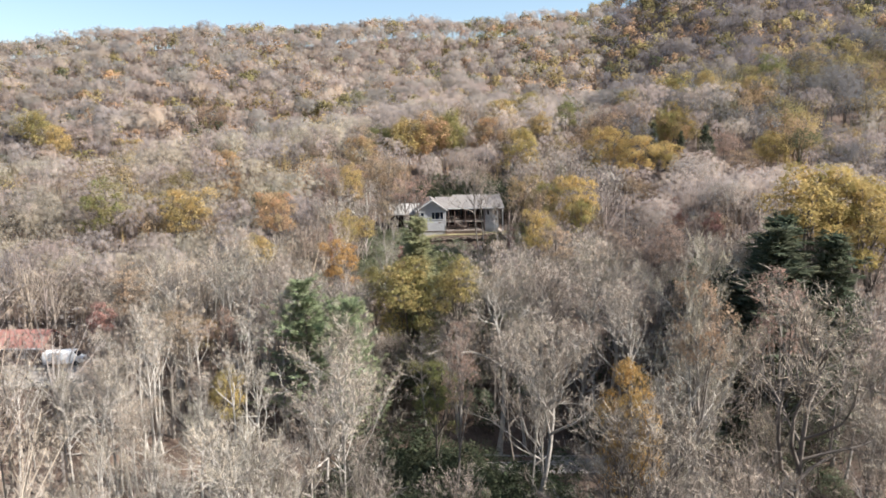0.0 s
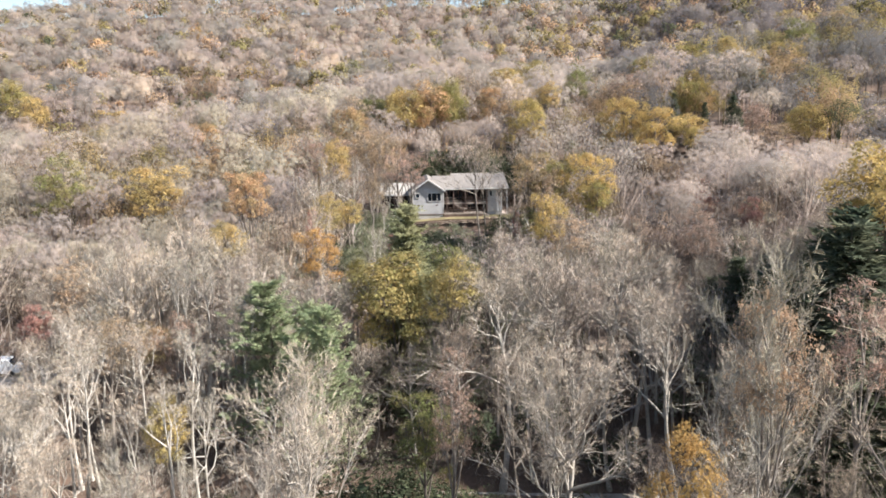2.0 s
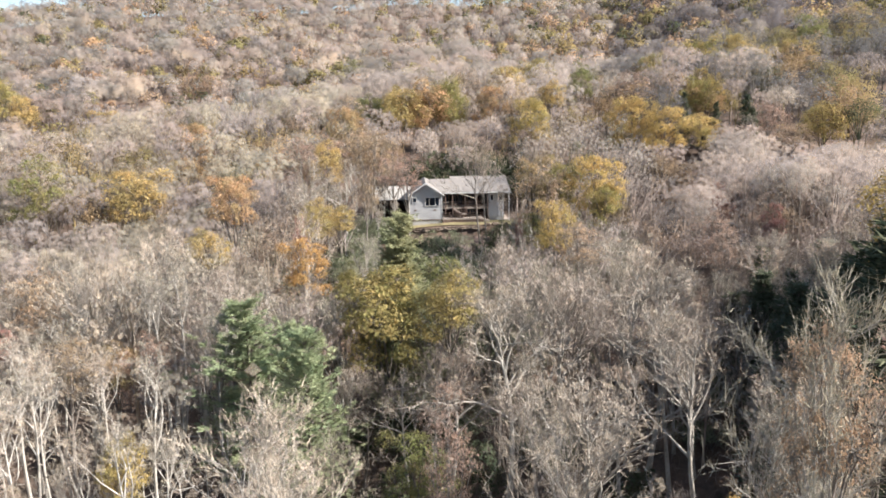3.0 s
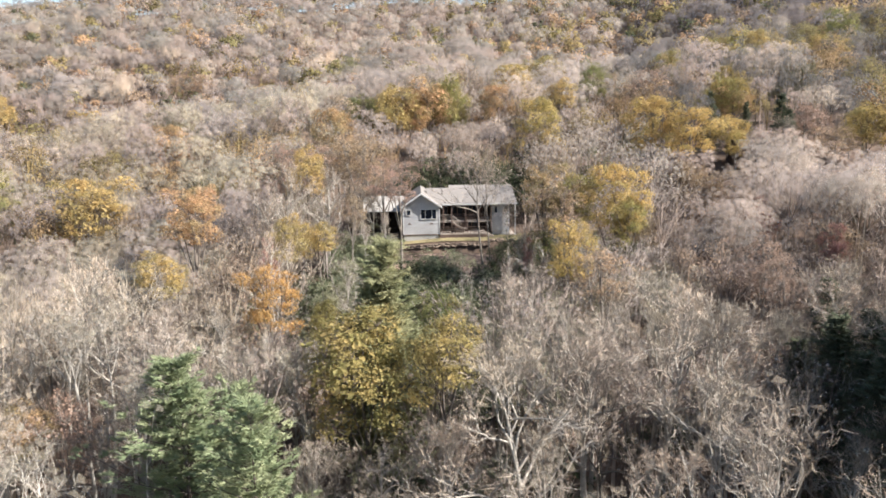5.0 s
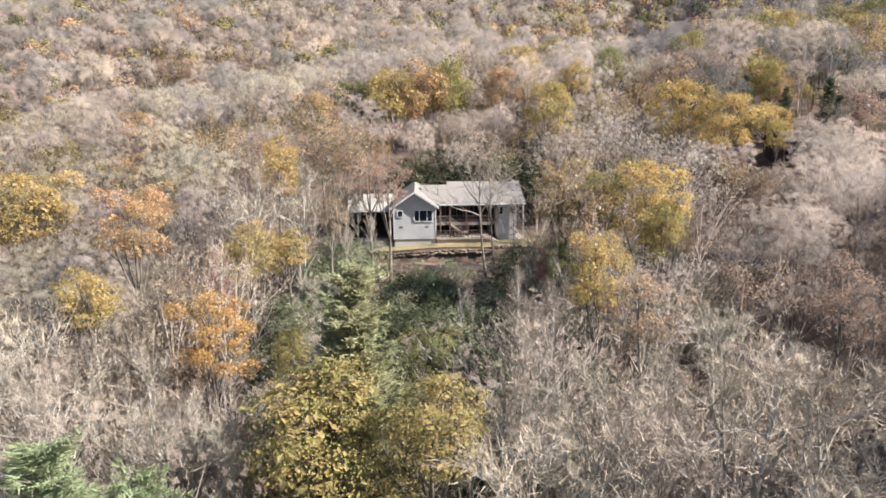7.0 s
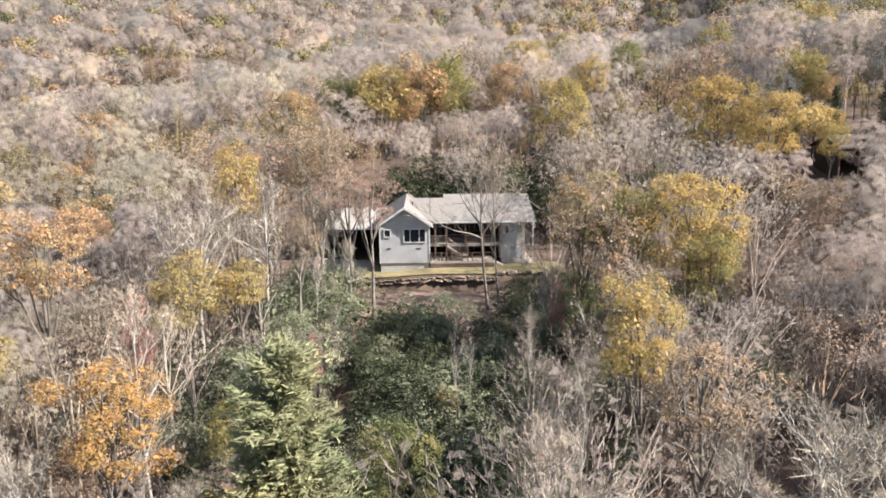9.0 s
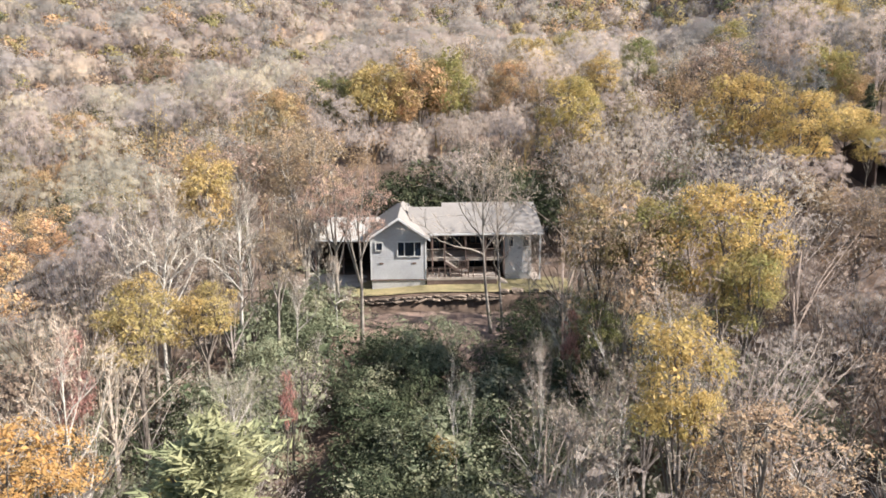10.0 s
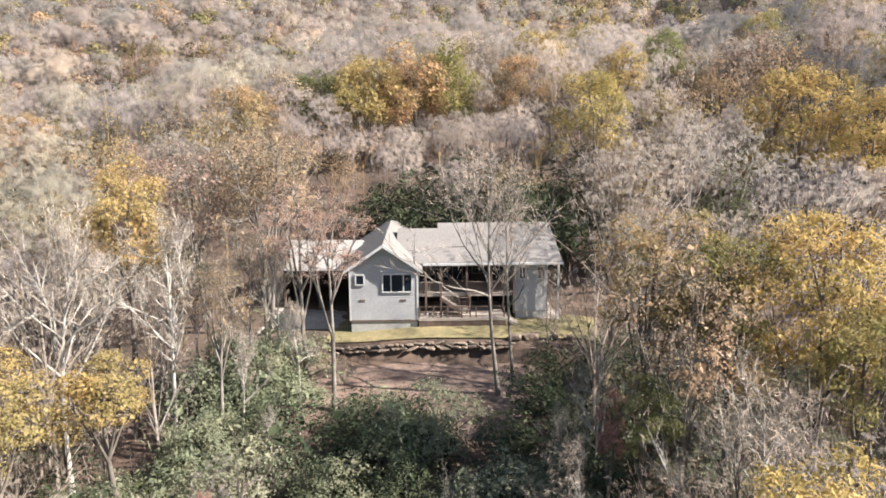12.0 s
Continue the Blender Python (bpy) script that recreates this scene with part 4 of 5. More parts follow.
for x, y in zip(rng.uniform(-46, -18, 36), rng.uniform(60, 90, 36)):
    if not blocked(x, y) and not (x < -37 and y > 70):
        plant("bare_tree", POLES[int(rng.integers(2))], float(x), float(y), float(rng.uniform(14, 18.5)), "tall pale straight trunk with a small leafless crown", "tree", "bare trees on the slope", 1.0, float(rng.uniform(0, 6)))
spots = [p for p in scatter(27, 136, 4.8, rng) if not near_tree(*p)]
spots.sort(key=lambda p: abs(p[0]) / (0.3 + 0.012 * p[1]) + (40 if p[1] > 100 and abs(p[0]) > 16 else 0))
singles, rest = spots[:262], spots[262:]
for x, y in singles:
    k = int(rng.integers(len(BARE)))
    h = min(height_at(x, y) * rng.uniform(0.62, 1.15), sight_limit(x, y), top_limit(x, y))
    if x < -14 and y < 82:
        h = h * 0.74
    if h < 3:
        continue
    if y < 112 and x > -12:
        k = int(rng.choice([2, 3, 5, 5, 6, 5] if y < 60 else [0, 2, 3, 5, 6, 2]))
    if y < 78 and x > -12:
        if rng.random() < (0.85 if -6 < x < 6 and 48 < y < 70 else 0.5 if -14 < x < 18 else 0.0):
            continue
    if 0 < x < 10 and 78 < y < 100 and rng.random() < 0.28:
        continue
    if x < -9 and rng.random() < 0.45:
        k = int(rng.choice([1, 4, 7]))
    plant("bare_tree", BARE[k], x, y, h, BARE_WORDS[k], "tree", "bare trees on the slope", float(rng.uniform(0.8, 1.15)), float(rng.uniform(0, 6.28)))

# ---- far woods: joined stands ----


def far_crown(seed, H, n, size, twigs, wide=0.31, leafy_crown=False):
    """A far tree: trunk and limbs, and the rounded masses of its crown, of twigs or of leaves."""
    g = np.random.default_rng(seed)
    s, crown = Soup(), Soup()
    count = 9 if leafy_crown else 8
    cs, rs = lobes_of(g, count, wide * H, 0.26 * H, 0.68 * H, -0.1)
    if twigs > 300 or (leafy_crown and size < 0.35):
        s.tube(np.array([[0, 0, -0.3], [0.12, 0.05, 0.3 * H], [0.05, 0.15, 0.6 * H], [0.1, 0, 0.82 * H]]), [0.17, 0.13, 0.09, 0.03], 4)
        for c in cs:
            s.tube(np.array([[0.1, 0.1, g.uniform(0.34, 0.5) * H], c * 0.55 + np.array([0, 0, 0.21 * H]), c + (c - [0, 0, 0.4 * H]) * 0.3]), [0.06, 0.045, 0.015], 3)
    else:
        s.slivers(np.concatenate([np.tile([[0.0, 0, 0.4 * H]], (count, 1)), [[0, 0, -0.3]], [[0, 0, -0.3]]]), np.concatenate([cs + (cs - [0, 0, 0.4 * H]) * 0.25, [[0.1, 0, 0.8 * H]], [[0, 0.1, 0.8 * H]]]), np.concatenate([np.full(count, 0.1), [0.28, 0.28]]), g)
    m = n // count
    for c, r in zip(cs, rs * (1.0 if leafy_crown else 1.2)):
        d = unit(g.normal(size=(m, 3)) + [0, 0, 0.4])
        p = c + d * [r, r, r * (0.85 if leafy_crown else 1.05)] * (g.uniform(0.25, 1.0, (m, 1)) ** 0.4)
        if leafy_crown:
            k, big = (44, 0.17) if size < 0.3 else (26, 0.28) if size < 0.5 else (9, 0.6)
            q = c + unit(g.normal(size=(k, 3)) + [0, 0, 0.2]) * r * g.uniform(0.4, 0.85, (k, 1))
            sz = np.concatenate([g.uniform(0.65, 1.3, m) * size, g.uniform(0.8, 1.2, k) * big * r])
            crown.sprays(np.concatenate([p, q]), sz, g, c * 0.75 + np.array([0, 0, 0.12 * H]), 0.4, 0.8, np.array([0, 0, 0.5 * H]))
        else:
            crown.sprays(p, g.uniform(0.65, 1.3, m) * size, g, c * 0.75 + np.array([0, 0, 0.12 * H]), 0.6, 0.7, np.array([0, 0, 0.45 * H]))
            q = c + unit(g.normal(size=(twigs // count, 3)) + [0, 0, 0.4]) * r * g.uniform(0.3, 1.05, (twigs // count, 1))
            w = unit(unit(q - [0, 0, 0.42 * H]) + g.normal(0, 0.4, q.shape)) * g.uniform(0.4, 0.9, (len(q), 1))
            s.slivers(q - w / 2, q + w / 2, g.uniform(0.04, 0.08, len(q)), g, np.array([0, 0, 0.4 * H]), 0.5)
    v1, f1 = s.arrays()
    v2, f2 = crown.arrays()
    for i, q in enumerate(crown.nr):
        crown.nr[i] = unit(q + [0, 0, 0.5]) if leafy_crown else unit(0.45 * q + [0, 0, 1.0])
    nr = np.concatenate([unit(v1 * [1, 1, 0.0] + g.normal(0, 0.3, v1.shape) + [0.3, -0.6, 0.3]), *crown.nr])
    slot = np.zeros(len(f1) + len(f2), dtype=np.int32)
    slot[len(f1):] = 1
    return np.concatenate([v1, v2]), np.concatenate([f1, f2 + len(v1)]), slot, nr


def stand(name, protos, places, mat, lace, label):
    """Many far trees joined into one mesh: places are x, y, scale, turn."""
    vs, fs, tones, slots, nrs, n = [], [], [], [], [], 0
    g = np.random.default_rng(len(places))
    for i, (x, y, s, a) in enumerate(places):
        v, f, outer, nr = protos[i % len(protos)]
        ca, sa = math.cos(a) * s, math.sin(a) * s
        w = np.stack([v[:, 0] * ca - v[:, 1] * sa + x, v[:, 0] * sa + v[:, 1] * ca + y, v[:, 2] * s + float(ground_z(x, y))], 1)
        vs.append(w.astype(np.float32))
        fs.append(f + n)
        tones.append(np.full(len(v), g.uniform(0.02, 1.0), dtype=np.float32))
        slots.append(outer)
        nrs.append(np.stack([nr[:, 0] * math.cos(a) - nr[:, 1] * math.sin(a), nr[:, 0] * math.sin(a) + nr[:, 1] * math.cos(a), nr[:, 2]], 1).astype(np.float32))
        n += len(v)
    if vs:
        me = mesh_np(name, np.concatenate(vs), np.concatenate(fs), mat, True, np.concatenate(nrs))
        me.materials.append(lace)
        me.polygons.foreach_set("material_index", np.concatenate(slots))
        me.attributes.new("tone", "FLOAT", "POINT").data.foreach_set("value", np.concatenate(tones))
        tagged(new(name, me), label, "woods", kind="stuff")


def wood_kind(x, y, g):
    """Which kind of tree grows here: grey and tan bare woods with drifts of colour."""
    a = noise.noise(Vector((x / 55, y / 55, 3.1)))
    b = noise.noise(Vector((x / 28, y / 28, 9.7)))
    u = g.random()
    if y < 136:
        u = 0.3 + 0.7 * u
    # bare_dark paints in the shade of the right slope, turned from the sun
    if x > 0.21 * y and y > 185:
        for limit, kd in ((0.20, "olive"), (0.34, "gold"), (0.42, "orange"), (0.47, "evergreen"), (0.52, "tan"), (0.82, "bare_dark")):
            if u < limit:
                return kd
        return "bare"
    warm = 0.16 + 0.22 * a + (0.14 if x > 20 else 0.0)
    if u < 0.035 + 0.05 * max(0, b):
        return "evergreen"
    if u < 0.06 + max(0.02, warm) * 0.40:
        return "olive"
    if u < 0.08 + max(0.02, warm) * 0.75:
        return "gold"
    if u < 0.10 + max(0.02, warm) * 1.0:
        return "orange"
    if u < (0.33 if y < 300 else 0.24) + 0.3 * b:
        return "tan"
    return "bare_tan" if u < 0.56 else ("bare" if u < 0.84 else "bare_pale")


STAND_WORDS = {"bare": "leafless grey woods on the hillside", "bare_warm": "sunlit pale tan leafless woods on the hillside", "bare_dark": "leafless woods on the steep right hillside, shade put into their dark grey", "bare_pale": "pale leafless woods on the hillside", "bare_tan": "leafless tan-coloured woods on the hillside", "evergreen": "scattered dark evergreens in the woods", "olive": "olive-green oaks scattered in the woods",
               "gold": "golden autumn trees scattered in the woods", "orange": "orange-brown autumn trees scattered in the woods", "tan": "woods holding thin tan leaves"}


def protos_for(tier):
    """Far trees of each kind: how many sprays of fine twigs, their size, the single twigs, how many leaves and their size."""
    n, size, twigs, leaves, leaf = {"near": (150, 0.55, 360, 1300, 0.135), "mid": (220, 0.65, 240, 480, 0.21), "back": (330, 1.2, 60, 440, 0.26), "far": (112, 2.5, 8, 120, 0.65), "rim": (56, 3.4, 0, 45, 1.1)}[tier]
    out = {}
    for kd in ("bare", "bare_tan", "bare_pale", "bare_dark", "bare_warm"):
        out[kd] = [far_crown(400 + i + len(kd), 16, n, size, twigs, 0.31) for i in range(5)]
    for kd in ("olive", "gold", "orange", "tan"):
        out[kd] = [far_crown(430 + i + len(kd), 15, leaves, leaf, 0, 0.31, True) for i in range(4)]
    out["evergreen"] = [far_crown(470 + i, 15, leaves, leaf, 0, 0.24, True) for i in range(3)]
    return out


def wings(p):
    """The outer flanks of the slope, which stay far off."""
    return (p[0] < -27 or p[0] > 30) and p[1] > 108


g2 = np.random.default_rng(23)
slope = rest + [p for p in scatter(84, 137, 5.0, g2, 8) if not near_tree(*p)]
middle = [p for p in scatter(136, 158, 5.0, g2, 10) if not near_tree(*p, 0.6)]
tiers = {
    "near": [p for p in slope if not wings(p)],
    "mid": [p for p in middle if not wings(p)],
    "back": [p for p in slope + middle if wings(p)] + [p for p in scatter(158, 262, 5.9, g2, 10) if not near_tree(*p, 0.6)],
    "far": [p for p in scatter(262, 420, 8.6, g2, 14)],
    "rim": [p for p in scatter(420, 735, 10.0, g2, 14)],
}
for tier, places in tiers.items():
    protos = protos_for(tier)
    groups = {}
    for x, y in places:
        kd = wood_kind(x, y, g2)
        h = height_at(x, y) / 16 * g2.uniform(0.62, 1.25)
        if tier == "near":
            h = min(h * (0.85 if y > 84 else 1.0), sight_limit(x, y) / 16, top_limit(x, y) / 16)
        elif tier == "back" and y < 137:
            h = min(h * 0.85, top_limit(x, y) / 16)
        elif tier == "mid" or y < 190:
            h = min(h, top_limit(x, y) / 16)
        if tier == "near" and y > 92:
            if h < 0.25:
                continue
        if y < 150 and kd in ("gold", "orange", "olive") and x > 5:
            kd = "tan" if g2.random() < 0.3 else "bare" if g2.random() < 0.5 else "bare_tan"
        if -14 < x < 14 and 150 < y < 168:
            h *= 0.8
        # left woods get tones with sunlight in them, right woods tones with shade
        if x < -8 - 0.08 * y and kd in ("bare", "bare_tan"):
            kd = "bare_warm" if g2.random() < (0.75 if y < 250 else 0.15) else "bare_pale" if y < 250 else kd
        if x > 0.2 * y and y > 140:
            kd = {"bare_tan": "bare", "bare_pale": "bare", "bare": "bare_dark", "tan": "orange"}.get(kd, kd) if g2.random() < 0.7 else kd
        groups.setdefault(kd, []).append((x, y, h * (1.12 if tier in ("far", "rim") else 1.0), g2.uniform(0, 6.28)))
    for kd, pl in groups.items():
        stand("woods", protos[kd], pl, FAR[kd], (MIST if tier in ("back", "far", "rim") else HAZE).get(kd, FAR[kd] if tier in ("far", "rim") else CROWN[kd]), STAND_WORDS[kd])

# the same woods beside and behind the flight's start
g3 = np.random.default_rng(31)
for kd in ("bare", "bare_tan", "bare_pale", "tan"):
    outer = [(float(x), float(y), g3.uniform(0.7, 1.05) * (1.05 if kd != "tan" else 0.95), g3.uniform(0, 6.28)) for x, y in zip(g3.uniform(-120, 120, 170), g3.uniform(-60, 95, 170))]
    outer = [p for p in outer if (p[1] < 16 or abs(p[0]) > 0.64 * p[1] + 11) and not 69 < p[1] < 78 and not (p[0] < -40 and p[1] > 82)]
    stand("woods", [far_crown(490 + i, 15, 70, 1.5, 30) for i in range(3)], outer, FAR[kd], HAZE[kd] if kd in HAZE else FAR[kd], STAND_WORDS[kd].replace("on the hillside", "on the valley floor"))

# brush on the forest floor
bs = Soup()
bp = np.array([p for p in zip(g2.uniform(-75, 75, 9000), g2.uniform(40, 136, 9000)) if not blocked(*p) and abs(p[0]) < 0.62 * p[1] + 6])
bz = ground_z(bp[:, 0], bp[:, 1])
base = np.repeat(np.stack([bp[:, 0], bp[:, 1], bz], 1), 7, 0) + g2.normal(0, 0.35, (len(bp) * 7, 3)) * [1, 1, 0]
tip = base + unit(g2.normal(0, 0.45, base.shape) + [0, 0, 1]) * g2.uniform(0.6, 2.6, (len(base), 1))
bs.slivers(base, tip, g2.uniform(0.03, 0.06, len(base)), g2)
tagged(new("underbrush", bs.mesh("underbrush", TWIG)), "thin leafless brush and saplings on the forest floor", "brush", kind="stuff")

# ---- the house ----


def lap_wall(name, x0, x1, y, z0, z1, parent, facing=-1, lap=0.19, gable=None, axis="x", label="", mat=SIDING):
    """Lap siding: boards that each stand proud at the foot. axis: the way the wall runs. gable: (middle, rise) for a pointed top."""
    bm = bmesh.new()
    top = z1 + (gable[1] if gable else 0)
    z = z0
    while z < top - 0.01:
        h = min(lap, top - z)

        def span(zz):
            if gable and zz > z1:
                k = (zz - z1) / gable[1]
                return x0 + (gable[0] - x0) * k, x1 + (gable[0] - x1) * k
            return x0, x1
        a0, a1 = span(z)
        b0, b1 = span(z + h)
        for d0, d1, q in ((0.028, 0.004, ((a0, z), (a1, z), (b1, z + h), (b0, z + h))), ):
            vs = []
            for i, (u, w) in enumerate(q):
                off = y + facing * (d0 if i < 2 else d1)
                vs.append(bm.verts.new((u, off, w) if axis == "x" else (off, u, w)))
            bm.faces.new(vs)
            lo = [bm.verts.new((u, y + facing * 0.004, w) if axis == "x" else (y + facing * 0.004, u, w)) for u, w in q[:2]]
            bm.faces.new((vs[1], vs[0], lo[0], lo[1]))
        z += h
    bmesh.ops.remove_doubles(bm, verts=bm.verts, dist=0.0005)
    # the wall's body behind the boards
    back = [bm.verts.new((u, y - facing * t, w) if axis == "x" else (y - facing * t, u, w)) for t in (0.0, 0.14) for u, w in ((x0, z0), (x1, z0), (x1, z1), (x0, z1))]
    for q in ((0, 1, 2, 3), (7, 6, 5, 4), (0, 4, 5, 1), (1, 5, 6, 2), (2, 6, 7, 3), (3, 7, 4, 0)):
        bm.faces.new([back[i] for i in q])
    if gable:
        tri = [bm.verts.new((u, y - facing * t, w) if axis == "x" else (y - facing * t, u, w)) for t in (0.0, 0.14) for u, w in ((x0, z1), (x1, z1), (gable[0], top))]
        for q in ((0, 1, 2), (5, 4, 3), (1, 4, 5, 2), (2, 5, 3, 0)):
            bm.faces.new([tri[i] for i in q])
    bmesh.ops.recalc_face_normals(bm, faces=bm.faces)
    me = bpy.data.meshes.new(name)
    bm.to_mesh(me)
    bm.free()
    me.materials.append(mat)
    return part(name, me, parent, label)


def window(parent, x0, x1, z0, z1, y, lights, name="window", trim=TRIM):
    """A framed window on a front wall, with its lights side by side; lights: their relative widths."""
    w = part(name, box_mesh(name, (x0 + 0.03, y - 0.02, z0 + 0.03), (x1 - 0.03, y + 0.02, z1 - 0.03), SHADED_WALL), parent)
    for lo, hi, nm in (((x0 - 0.07, z0 - 0.07), (x1 + 0.07, z0 + 0.02), "sill"), ((x0 - 0.07, z1 - 0.02), (x1 + 0.07, z1 + 0.09), "head"), ((x0 - 0.07, z0), (x0 + 0.03, z1), "jamb"), ((x1 - 0.03, z0), (x1 + 0.07, z1), "jamb")):
        box(nm, (lo[0], y - 0.085, lo[1]), (hi[0], y - 0.022, hi[1]), trim, w)
    total, x = sum(lights), x0
    for i, l in enumerate(lights):
        x2 = x + (x1 - x0) * l / total
        box("pane", (x + 0.05, y - 0.04, z0 + 0.05), (x2 - 0.05, y - 0.028, z1 - 0.05), GLASS, w)
        if i < len(lights) - 1:
            box("mullion", (x2 - 0.05, y - 0.07, z0), (x2 + 0.05, y - 0.024, z1), trim, w)
        x = x2
    return w


def roof_slab(name, x0, x1, y0, z0, y1, z1, mat, parent, label="", thick=0.16):
    """A sloping roof plane that runs along x."""
    return prism(name, [(y0, z0 - thick), (y1, z1 - thick), (y1, z1), (y0, z0)], "x", x0, x1, mat, parent, label)


def roof_slab_y(name, y0, y1, x0, z0, x1, z1, mat, parent, label="", thick=0.16):
    return prism(name, [(x0, z0 - thick), (x1, z1 - thick), (x1, z1), (x0, z0)], "y", y0, y1, mat, parent, label)


house = tagged(new("house"), "two-storey grey-sided house with pale shingle roof and timber porch", "house")
FY = 143.0                      # front of the gabled wing
WX0, WX1 = -7.24, -1.78         # the wing's sides
WC = (WX0 + WX1) / 2
EZ, RZ = 8.55, 10.45            # the wing's eaves and ridge
box("foundation", (WX0 + 0.05, FY + 0.03, 2.6), (WX1 - 0.05, FY + 13, 4.17), CONCRETE, house, "pale concrete foundation")
box("drip_board", (WX0 - 0.02, FY - 0.05, 4.11), (WX1 + 0.02, FY + 0.02, 4.24), STAIN_WOOD, house, "dark board over the foundation")
lap_wall("wall", WX0, WX1, FY, 4.2, EZ - 0.05, house, gable=(WC, RZ - EZ), label="grey lap-sided gable wall")
lap_wall("wall", FY + 0.15, FY + 13.5, WX0, 4.2, EZ - 0.05, house, facing=-1, axis="y", label="grey lap-sided side wall")
lap_wall("wall", FY + 0.15, FY + 13.5, WX1, 4.2, EZ - 0.05, house, facing=1, axis="y", label="grey lap-sided side wall")
for cx in (WX0, WX1):
    box("corner_board", (cx - 0.07, FY - 0.06, 4.2), (cx + 0.07, FY - 0.031, EZ - 0.02), TRIM, house, "white corner board")
roof_slab_y("roof", FY - 0.6, FY + 15.5, WC, RZ + 0.1, WX1 + 0.42, EZ - 0.12, SHINGLE, house, "pale grey shingle roof slope")
roof_slab_y("roof", FY - 0.6, FY + 15.5, WC, RZ + 0.1, WX0 - 0.42, EZ - 0.12, SHINGLE, house, "pale grey shingle roof slope")
for sx in (WX1 + 0.44, WX0 - 0.44):
    roof_slab_y("barge_board", FY - 0.67, FY - 0.602, WC, RZ + 0.1, sx, EZ - 0.14, TRIM, house, "white barge board", 0.24)
window(house, -4.58, -2.24, 6.58, 8.0, FY - 0.03, (1, 1.5, 1))
window(house, -6.75, -6.1, 7.2, 7.95, FY - 0.03, (1,))
for x in (-6.25, -2.95):
    box("wall_vent", (x - 0.22, FY - 0.06, 5.78), (x + 0.22, FY - 0.032, 5.95), STAIN_WOOD, house, "small dark vent")

# the main block with its porch
MX1 = 10.2
ME_Y, ME_Z = 144.1, 8.68        # its front eave
MR_Y, MR_Z = 150.5, 10.62       # ridge over the porch
MR2_Y, MR2_Z = 151.6, 10.95     # the higher ridge further along
roof_slab("roof", WC + 0.9, 0.0, ME_Y, ME_Z, MR_Y, MR_Z, SHINGLE, house, "pale grey shingle roof slope")
roof_slab("roof", 0.0, MX1, ME_Y, ME_Z, MR2_Y, MR2_Z, SHINGLE, house, "pale grey shingle roof slope")
roof_slab("roof", WC + 0.9, 0.0, MR_Y, MR_Z, MR_Y + 6, 8.6, SHINGLE, house, "pale grey shingle roof slope")
roof_slab("roof", 0.0, MX1, MR2_Y, MR2_Z, MR2_Y + 6, 8.6, SHINGLE, house, "pale grey shingle roof slope")
box("gutter", (WX1 + 0.46, ME_Y - 0.12, ME_Z - 0.2), (MX1 + 0.05, ME_Y - 0.003, ME_Z - 0.03), TRIM, house, "white gutter along the eave")
PB = 148.4                       # back of the porch
box("porch_wall", (WX1 + 0.1, PB, 2.9), (6.35, PB + 0.2, 8.75), SHADED_WALL, house, "brown porch wall with the porch's shade put into its colour")
box("porch_ceiling", (WX1 + 0.1, ME_Y + 0.1, 8.36), (6.35, PB - 0.003, 8.44), STAIN_WOOD, house, "brown timber porch ceiling")
box("foundation", (WX1 + 0.1, PB + 0.22, 2.6), (MX1 - 1.2, 156.5, 4.2), CONCRETE, house)
RWY = 145.0
lap_wall("wall", 6.4, 9.1, RWY, 4.35, 8.5, house, label="grey lap-sided wall")
lap_wall("wall", RWY + 0.15, PB + 0.2, 6.4, 4.35, 8.5, house, facing=-1, axis="y")
lap_wall("wall", RWY + 0.15, 156.5, 9.1, 4.35, 8.5, house, facing=1, axis="y", label="grey lap-sided end wall")
lap_wall("wall", 0.0, 9.1, 156.5, 4.2, 8.5, house, facing=1)
box("foundation", (6.45, RWY + 0.03, 2.6), (9.05, PB + 0.18, 4.35), CONCRETE, house, "pale concrete foundation")
window(house, 6.75, 7.25, 7.1, 8.1, RWY - 0.03, (1,))
window(house, 8.25, 8.85, 7.1, 8.1, RWY - 0.03, (1,))
box("corner_post", (9.85, 144.35, 3.5), (10.0, 144.5, 8.55), TRIM, house, "white corner post")
box("end_porch_slab", (9.15, 144.3, 3.3), (10.05, 152.0, 3.75), DECK_WOOD, house, "weathered timber end porch floor")
prism("gable_end", [(ME_Y + 0.4, 8.45), (MR2_Y + 5.6, 8.45), (MR2_Y, MR2_Z - 0.2)], "x", 9.0, 9.14, SIDING, house)
# doors and windows in the shade of the porch, their trim toned dark for it
for x0, x1, z0, z1 in ((0.4, 2.1, 6.15, 8.15), (3.0, 4.2, 6.9, 8.1), (-1.2, -0.3, 6.15, 8.1), (2.6, 4.4, 3.9, 5.6)):
    window(house, x0, x1, z0, z1, PB - 0.03, (1, 1) if x1 - x0 > 1 else (1,), "glazed_door" if z0 < 6.5 else "window", STAIN_WOOD)

# decks
UZ, LZ = 6.08, 4.36
deck = tagged(new("upper_deck"), "raised timber porch deck with railing", "deck")
box("rim_joist", (WX1 + 0.05, ME_Y + 0.25, UZ - 0.28), (6.35, ME_Y + 0.30, UZ - 0.035), DECK_WOOD, deck, "pale weathered rim joist")
for i in range(29):
    y = ME_Y + 0.22 + i * 0.145
    if y + 0.14 < PB:
        box("deck_board", (WX1 + 0.05, y, UZ - 0.032), (6.35, y + 0.137, UZ), DECK_WOOD, deck)
for x in (-1.1, 0.14, 2.29, 4.33, 6.2):
    box("porch_post", (x - 0.075, ME_Y + 0.08, LZ), (x + 0.075, ME_Y + 0.23, 8.36), STAIN_WOOD, deck, "brown square porch post")


